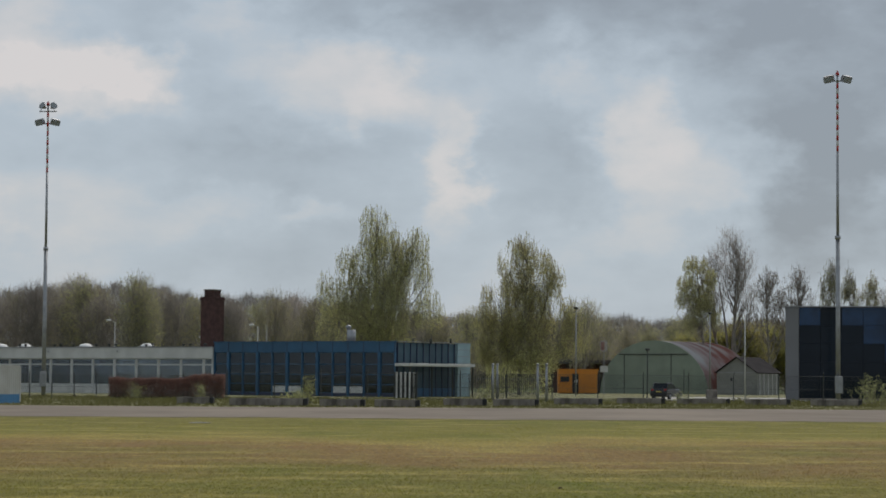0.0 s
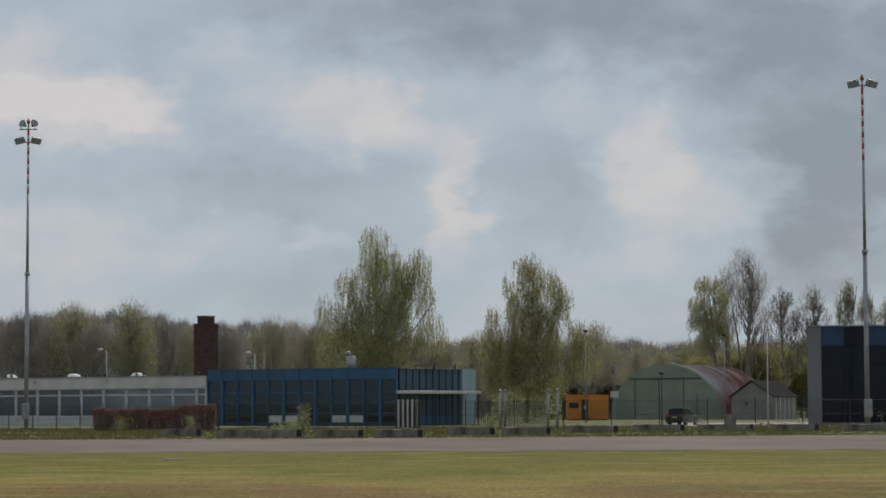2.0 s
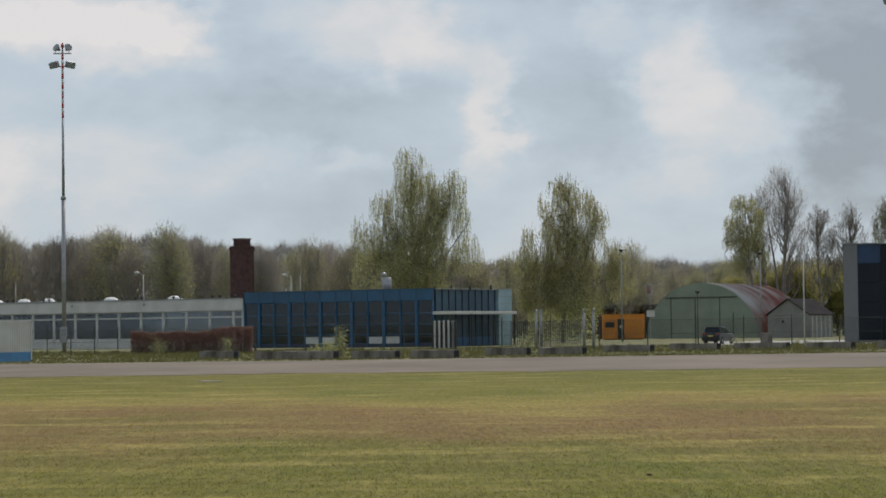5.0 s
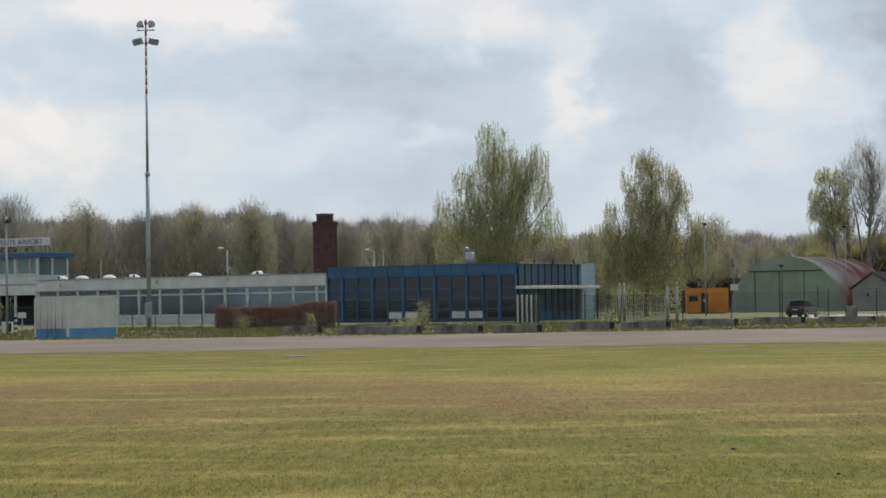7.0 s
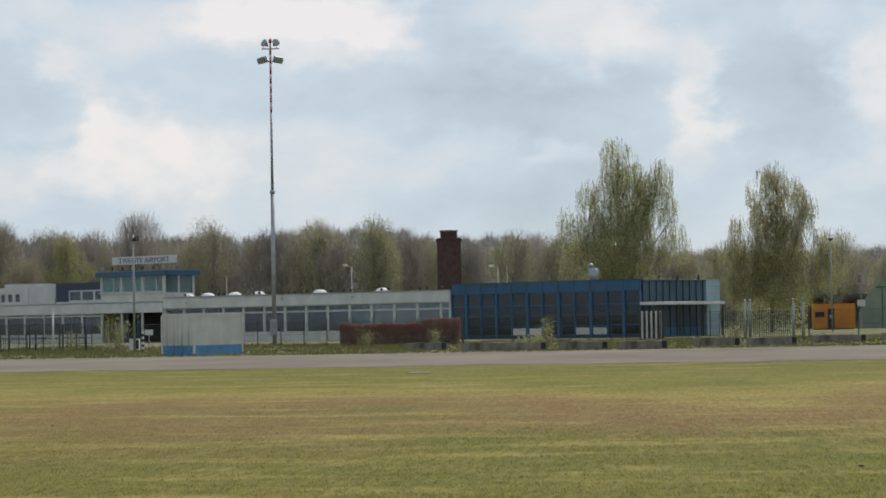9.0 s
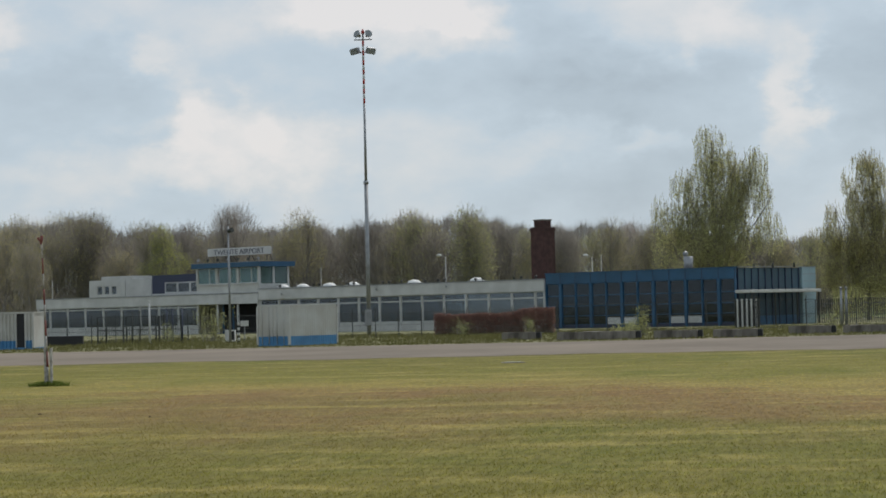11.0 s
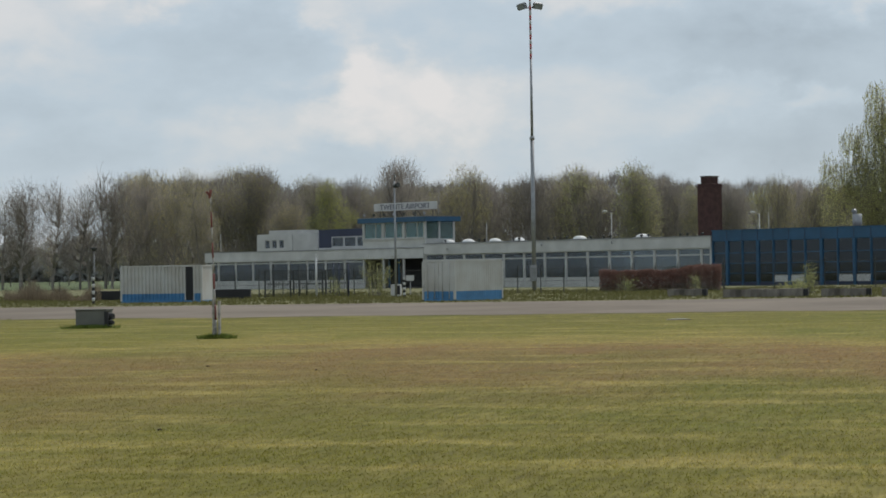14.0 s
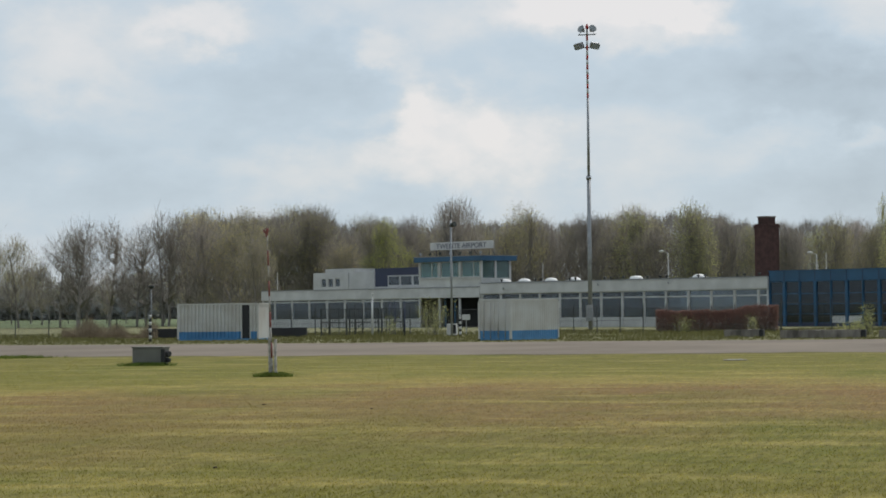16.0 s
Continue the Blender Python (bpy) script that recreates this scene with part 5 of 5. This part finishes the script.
boxpart("roof", (-0.5, 10.4, -1.5, 6.5, 4.2, 4.7), M_ROOF, lb)
boxpart("gable_sign", (5.2, 7.0, -0.1, -0.004, 2.0, 3.2), M_WHITE, lb)
for x in (3.2, 8.0):
    boxpart("roof_post", (x, x + 0.15, -1.3, -1.15, 0, 4.2), M_DKSTEEL, lb)
ss = thing("roadside_sign", at(0.0728, 290), "weathered white and red sign on a pole", "sign")
boxpart("post", (-0.06, 0.06, -0.06, 0.06, 0, 7.1), M_STEEL, ss)
boxpart("panel", (-0.5, 0.4, -0.1, -0.062, 5.6, 7.0), M_FLAKE, ss, bevel=0.01)
boxpart("red_patch", (-0.42, 0.05, -0.12, -0.102, 5.75, 6.8), mat("faded_red", (0.34, 0.19, 0.17), 0.8, vary=0.5, scale=3), ss)
boxpart("small_panel", (-0.5, 0.5, -0.1, -0.062, 2.9, 3.7), M_WHITE, ss)

# ---- dark glass office block ----
M_GREYCLAD = mat("grey_metal_cladding", (0.16, 0.163, 0.168), 0.5, 0.2, vary=0.12, scale=0.4)
M_DARKGLASS = mat("dark_mirror_glass", (0.008, 0.014, 0.022), 0.06, vary=0.3, scale=0.3, bump=0.0, spec=0.16)
M_BLUEGLASS = mat("blue_mirror_glass", (0.012, 0.045, 0.11), 0.08, vary=0.5, scale=0.4, bump=0.0, spec=0.3)
ob = thing("office_building", at(0.1562, 214, -9), "dark blue mirror-glass office block with grey end wall", "building")
boxpart("end_wall", (0, 1.3, 0, 14, 0, 9.1), M_GREYCLAD, ob, bevel=0.03)
boxpart("core", (1.31, 26, 0.3, 14, 0, 8.9), M_NAVY, ob)
boxpart("coping", (-0.05, 26, -0.12, 14.1, 9.1, 9.2), M_STEEL, ob)
for i in range(12):
    for k in range(5):
        x0 = 1.32 + i * 2.05
        z0 = 0.25 + k * 1.77
        blue = (i >= 3 and k in (2, 3, 4) and not (k == 2 and i % 2)) or (k == 4 and i in (0, 2))
        boxpart("glass_panel", (x0 + 0.02, x0 + 2.03, 0.12, 0.2, z0, z0 + 1.74), M_BLUEGLASS if blue else M_DARKGLASS, ob)
boxpart("plinth", (1.31, 26, 0.05, 0.29, 0, 0.24), M_CONCRETE, ob)

# ---- parked car ----
M_CAR = mat("black_car_paint", (0.012, 0.013, 0.016), 0.2, vary=0.1, scale=2, bump=0.0)
M_TYRE = mat("tyre_rubber", (0.02, 0.02, 0.02), 0.9)
M_TAIL = mat("tail_lamp_red", (0.35, 0.02, 0.02), 0.25)
car = thing("parked_car", pose(0.0985 * 216, 216, 0, 0, 0, -26), "black five-door crossover car parked on concrete", "car")


def loft(bm, profile, stations):
    """Side profile (y along the car, z) closed over widths at stations."""
    rows = []
    for x, inset, lift in stations:
        rows.append([bm.verts.new((x, y * (1 - inset) + 2.15 * inset, z if z < lift[0] else z - (z - lift[0]) * lift[1])) for y, z in profile])
    n = len(profile)
    for p, q in zip(rows, rows[1:]):
        for i in range(n):
            f = bm.faces.new((p[i], p[(i + 1) % n], q[(i + 1) % n], q[i]))
            f.smooth = False
    bm.faces.new(rows[0][::-1]), bm.faces.new(rows[-1])


bm = bmesh.new()
loft(bm, [(0.02, 0.35), (0.0, 0.75), (0.08, 1.0), (3.2, 1.0), (4.2, 0.88), (4.38, 0.6), (4.35, 0.3), (0.2, 0.28)], [(-0.88, 0.03, (0.9, 0.5)), (-0.8, 0, (9, 0)), (0.8, 0, (9, 0)), (0.88, 0.03, (0.9, 0.5))])
part("body", bm, M_CAR, car)
bm = bmesh.new()
loft(bm, [(0.1, 0.98), (0.42, 1.5), (0.7, 1.57), (2.1, 1.56), (3.15, 0.98)], [(-0.76, 0.06, (1.0, 0.1)), (-0.62, 0, (9, 0)), (0.62, 0, (9, 0)), (0.76, 0.06, (1.0, 0.1))])
part("cabin", bm, M_DARKGLASS, car, "dark tinted glass cabin")
boxpart("roof_panel", (-0.66, 0.66, 0.45, 2.1, 1.56, 1.61), M_CAR, car, bevel=0.02)
for x in (-0.7, 0.66):
    boxpart("roof_rail", (x, x + 0.05, 0.5, 2.0, 1.6, 1.66), M_STEEL, car)
    boxpart("tail_lamp", (x - 0.1, x + 0.14, -0.03, 0.1, 0.86, 1.02), M_TAIL, car, bevel=0.02)
boxpart("number_plate", (-0.26, 0.26, -0.03, -0.005, 0.72, 0.83), mat("plate_yellow", (0.5, 0.4, 0.08), 0.5), car)
boxpart("bumper", (-0.86, 0.86, -0.08, 0.1, 0.35, 0.62), M_TYRE, car, bevel=0.04)
boxpart("mirror", (0.86, 1.02, 2.75, 2.87, 1.0, 1.14), M_CAR, car, bevel=0.02)
for x in (-0.9, 0.7):
    for y in (0.85, 3.5):
        bm = bmesh.new()
        tube(bm, (x, y, 0.33), (x + 0.2, y, 0.33), 0.33, 0.33, 18)
        w = part("wheel", bm, M_TYRE, car)
        bm = bmesh.new()
        tube(bm, (x - 0.01 if x < 0 else x + 0.19, y, 0.33), (x + 0.01 if x < 0 else x + 0.212, y, 0.33), 0.2, 0.2, 14)
        part("rim", bm, M_STEEL, w)
sheet("concrete_pad", [(17, 206), (48, 200), (70, 240), (26, 250)], mat("pale_concrete_slab", (0.36, 0.35, 0.32), 0.9, vary=0.2, scale=0.3, fine=5), "pale concrete yard before the hut", 0.02)
cb = thing("concrete_block", at(0.121, 216, 10), "single grey concrete block beside the yard", "block")
boxpart("body", (0, 0.95, 0, 0.8, 0, 1.0), M_CONCRETE, cb, bevel=0.05)

# ---- hedge and shrubs ----
hd = thing("hedge", pose(-0.1525 * 183, 183, 0, 0, 0, 2), "clipped beech hedge with dead brown leaves", "hedge")
g, w = Limbs(), Limbs()
r = random.Random(8)
for i in range(26000):
    x = r.uniform(0, 9.7)
    top = 1.75 + 0.15 * noise.noise((x * 0.9, 0, 0)) + (0.35 if x > 6.2 else 0) * min(1, (x - 6.2) / 1.0 if x > 6.2 else 0)
    y = r.uniform(0, 1.3) if r.random() < 0.5 else r.uniform(0, 0.2)
    z = top * r.random() ** 0.6 + r.gauss(0, 0.04)
    if z < 0.75 and r.random() < 0.45 * (0.6 + noise.noise((x * 2, z, 5))):
        continue
    g.leaf(Vector((x, y, max(z, 0.03))), 0.055 * r.uniform(0.6, 1.4), r)
for i in range(2200):
    x, y = r.uniform(0, 9.6), r.uniform(0.1, 1.1)
    w.strip(Vector((x, y, 0)), Vector((x + r.gauss(0, 0.2), y + r.gauss(0, 0.1), r.uniform(0.8, 2.15) + (0.25 if x > 6.5 else 0))), 0.012, r)
for nm, lm, mm in (("foliage", g, M_HEDGE), ("branchwork", w, M_BARK)):
    o = new(nm, mesh_of(nm, lm.v, lm.f, mm))
    o.parent = hd
    tagged(o, kind="stuff")


def shrub(m, h, spread, n, material, label, seed):
    t = thing("shrub", m, label, "shrub", "self-sown shrubs")
    r = random.Random(seed)
    st, lf = Limbs(), Limbs()
    for i in range(26):
        p = Vector((r.gauss(0, spread * 0.25), r.gauss(0, spread * 0.25), 0))
        tip = p + Vector((r.gauss(0, spread * 0.5), r.gauss(0, spread * 0.5), h * r.uniform(0.5, 1)))
        st.strip(p, tip, 0.02, r)
        for _ in range(n // 26):
            q = p.lerp(tip, r.uniform(0.15, 1))
            lf.leaf(q + Vector((r.gauss(0, 0.12), r.gauss(0, 0.12), r.gauss(0, 0.1))), 0.06 * r.uniform(0.6, 1.4), r)
    for nm, lm, mm in (("stems", st, M_BARK), ("foliage", lf, material)):
        o = new(nm, mesh_of(nm, lm.v, lm.f, mm))
        o.parent = t
        tagged(o, kind="stuff")


sh = "self-sown shrub with fresh yellow-green leaves on the verge"
for i, (b, d, h, s, n) in enumerate(((-0.0605, 158, 2.1, 0.8, 700), (-0.0675, 150, 1.0, 0.5, 400), (-0.072, 152, 0.9, 0.5, 300), (-0.2525, 170, 3.2, 1.2, 1300), (-0.272, 170, 1.8, 0.6, 350), (0.02, 165, 1.6, 0.5, 300),
                                    (0.112, 172, 1.0, 0.9, 400), (-0.14, 182, 1.4, 0.7, 500), (-0.11, 181, 1.6, 0.6, 350), (0.196, 172, 2.6, 1.4, 900), (0.204, 172, 2.2, 1.0, 600), (-0.0655, 156, 1.3, 0.5, 260))):
    shrub(at(b, d), h, s, n, M_SHOOT, sh, 300 + i)

# ---- things on the grass ----
mp = thing("marker_mast", at(-0.3276, 64.5), "thin red and white weathered mast between white stub posts", "mast")
for i in range(9):
    bm = bmesh.new()
    tube(bm, (-0.02 - 0.013 * i, 0, 0.1 + 0.45 * i), (-0.033 - 0.013 * i, 0, 0.55 + 0.45 * i), 0.038 - 0.002 * i, 0.036 - 0.002 * i, 8)
    part("band", bm, M_FLAKE if i % 2 == 0 else M_FADEDRED, mp)
for x, h in ((-0.085, 1.15), (0.085, 1.1)):
    boxpart("stub_post", (x - 0.035, x + 0.035, -0.05, 0.05, 0, h), M_FLAKE, mp, "flaking white stub post", bevel=0.01)
bm = bmesh.new()
tube(bm, (-0.16, 0, 4.1), (-0.13, 0, 4.35), 0.035, 0.05, 8)
tube(bm, (-0.14, 0, 4.15), (-0.24, -0.05, 4.3), 0.015, 0.04, 8)
part("lamp", bm, M_FADEDRED, mp)
M_CAB = mat("grey_cabinet_paint", (0.14, 0.14, 0.12), 0.6, vary=0.2, scale=1.5, fine=20)
cbn = thing("electrical_cabinet", at(-0.3955, 79, -3), "low grey electrical cabinet with dark sockets", "cabinet")
boxpart("body", (0, 1.2, 0, 0.6, 0.06, 0.64), M_CAB, cbn, bevel=0.02)
boxpart("lid", (-0.03, 1.23, -0.03, 0.63, 0.64, 0.69), M_CAB, cbn, bevel=0.01)
boxpart("plinth", (0.03, 1.17, 0.03, 0.57, 0, 0.06), M_CONCRETE, cbn)
for z, r in ((0.42, 0.13), (0.2, 0.09)):
    bm = bmesh.new()
    tube(bm, (1.2, 0.2, z), (1.42, 0.15, z), r, r * 0.8, 12)
    part("socket", bm, M_DARK, cbn)
boxpart("socket_bracket", (1.15, 1.3, -0.05, 0.02, 0.03, 0.6), M_DARK, cbn)
wl = thing("low_wall", pose(-0.388 * 170, 170, 0), "low dark retaining wall behind the container", "wall")
boxpart("body", (0, 13, 0, 0.3, 0, 0.75), M_DARK, wl, bevel=0.02)


dc = thing("drain_cover", at(-0.118, 83, 8), "flat grey concrete drain cover in the grass", "drain cover")
boxpart("slab", (-0.42, 0.42, -0.4, 0.4, 0, 0.025), M_CONCRETE, dc, bevel=0.008)
boxpart("lid", (-0.28, 0.28, -0.26, 0.26, 0.025, 0.034), M_STEEL, dc)
M_SOIL = mat("dry_soil", (0.07, 0.05, 0.035), 1.0, vary=0.4, scale=6, fine=30, bump=0.6, spec=0.05)
rm = random.Random(4)
for i in range(6):
    y = rm.uniform(19, 50)
    bm = bmesh.new()
    bmesh.ops.create_icosphere(bm, subdivisions=2, radius=1)
    for v in bm.verts:
        v.co *= 1 + 0.3 * noise.noise(v.co * 1.7 + Vector((i, 0, 0)))
    bmesh.ops.scale(bm, vec=(rm.uniform(0.025, 0.045), rm.uniform(0.025, 0.045), 0.02), verts=bm.verts)
    mh = part("soil_clod", bm, M_SOIL)
    mh.matrix_world = pose(rm.uniform(-0.45, 0.16) * y, y, 0.005)
    tagged(mh, "small dark clod of bare soil on the mown grass", "soil clod", "soil clods")


# ---- grass ----
def blades(name, n, place, h, w, material, label, seed, spread=0.0):
    r = random.Random(seed)
    g = Limbs()
    for _ in range(n):
        x, y, k = place(r)
        hh = h * k * r.uniform(0.5, 1.3)
        for _ in range(3):
            a, l = r.uniform(0, 6.28), r.gauss(0, 0.5) * hh
            b = len(g.v)
            ux, uy = math.cos(a) * w, math.sin(a) * w
            ox, oy = r.gauss(0, spread or w * 2), r.gauss(0, spread or w * 2)
            g.v += [(x + ox - ux, y + oy - uy, 0), (x + ox + ux, y + oy + uy, 0), (x + ox + l, y + oy + r.gauss(0, 0.4) * hh, hh)]
            g.f.append((b, b + 1, b + 2))
    return tagged(new(name, mesh_of(name, g.v, g.f, material)), label, "grass", kind="stuff")


def in_field(r):
    y = 17 * (92 / 17) ** (r.random() ** 0.85)
    return r.uniform(-0.56 * y - 2, 0.22 * y + 3), y, 0.8 + 0.6 * max(0, noise.noise((y * 0.15, 0, 0)))


def on_verge(r):
    y = r.uniform(134, 205)
    x = r.uniform(-0.5, 0.22) * y
    lim = 142.5 if x > 22 else 137.5 if x < -62 else 135 + max(0, x + 8) * 0.25
    y = max(y, lim + abs(r.gauss(0, 1.5)))
    edge = 0.45 if y < lim + 14 else 1.2
    return (x, y, 0.3 + edge * max(0, 0.4 + noise.noise((x * 0.12, y * 0.1, 2))))


def round_spot(cx, cy, s):
    return lambda r: (cx + r.gauss(0, s), cy + r.gauss(0, s * 0.7), 1.0)


blades("field_grass", 130000, in_field, 0.022, 0.006, M_FIELDBLADE, "short mown grass blades of the airfield", 1, 0.12)
blades("verge_grass_tufts", 30000, on_verge, 0.24, 0.03, M_TALL, "rough unmown grass along the verge", 2)
for i, (b, d, s) in enumerate(((-0.3276, 64.5, 0.28), (-0.388, 78.9, 0.5), (-0.455, 94, 0.9))):
    blades("grass_tuft", 700, round_spot(b * d, d, s * 0.8), 0.13, 0.012, M_TUFT, "long dark green grass left round an obstacle", 10 + i)
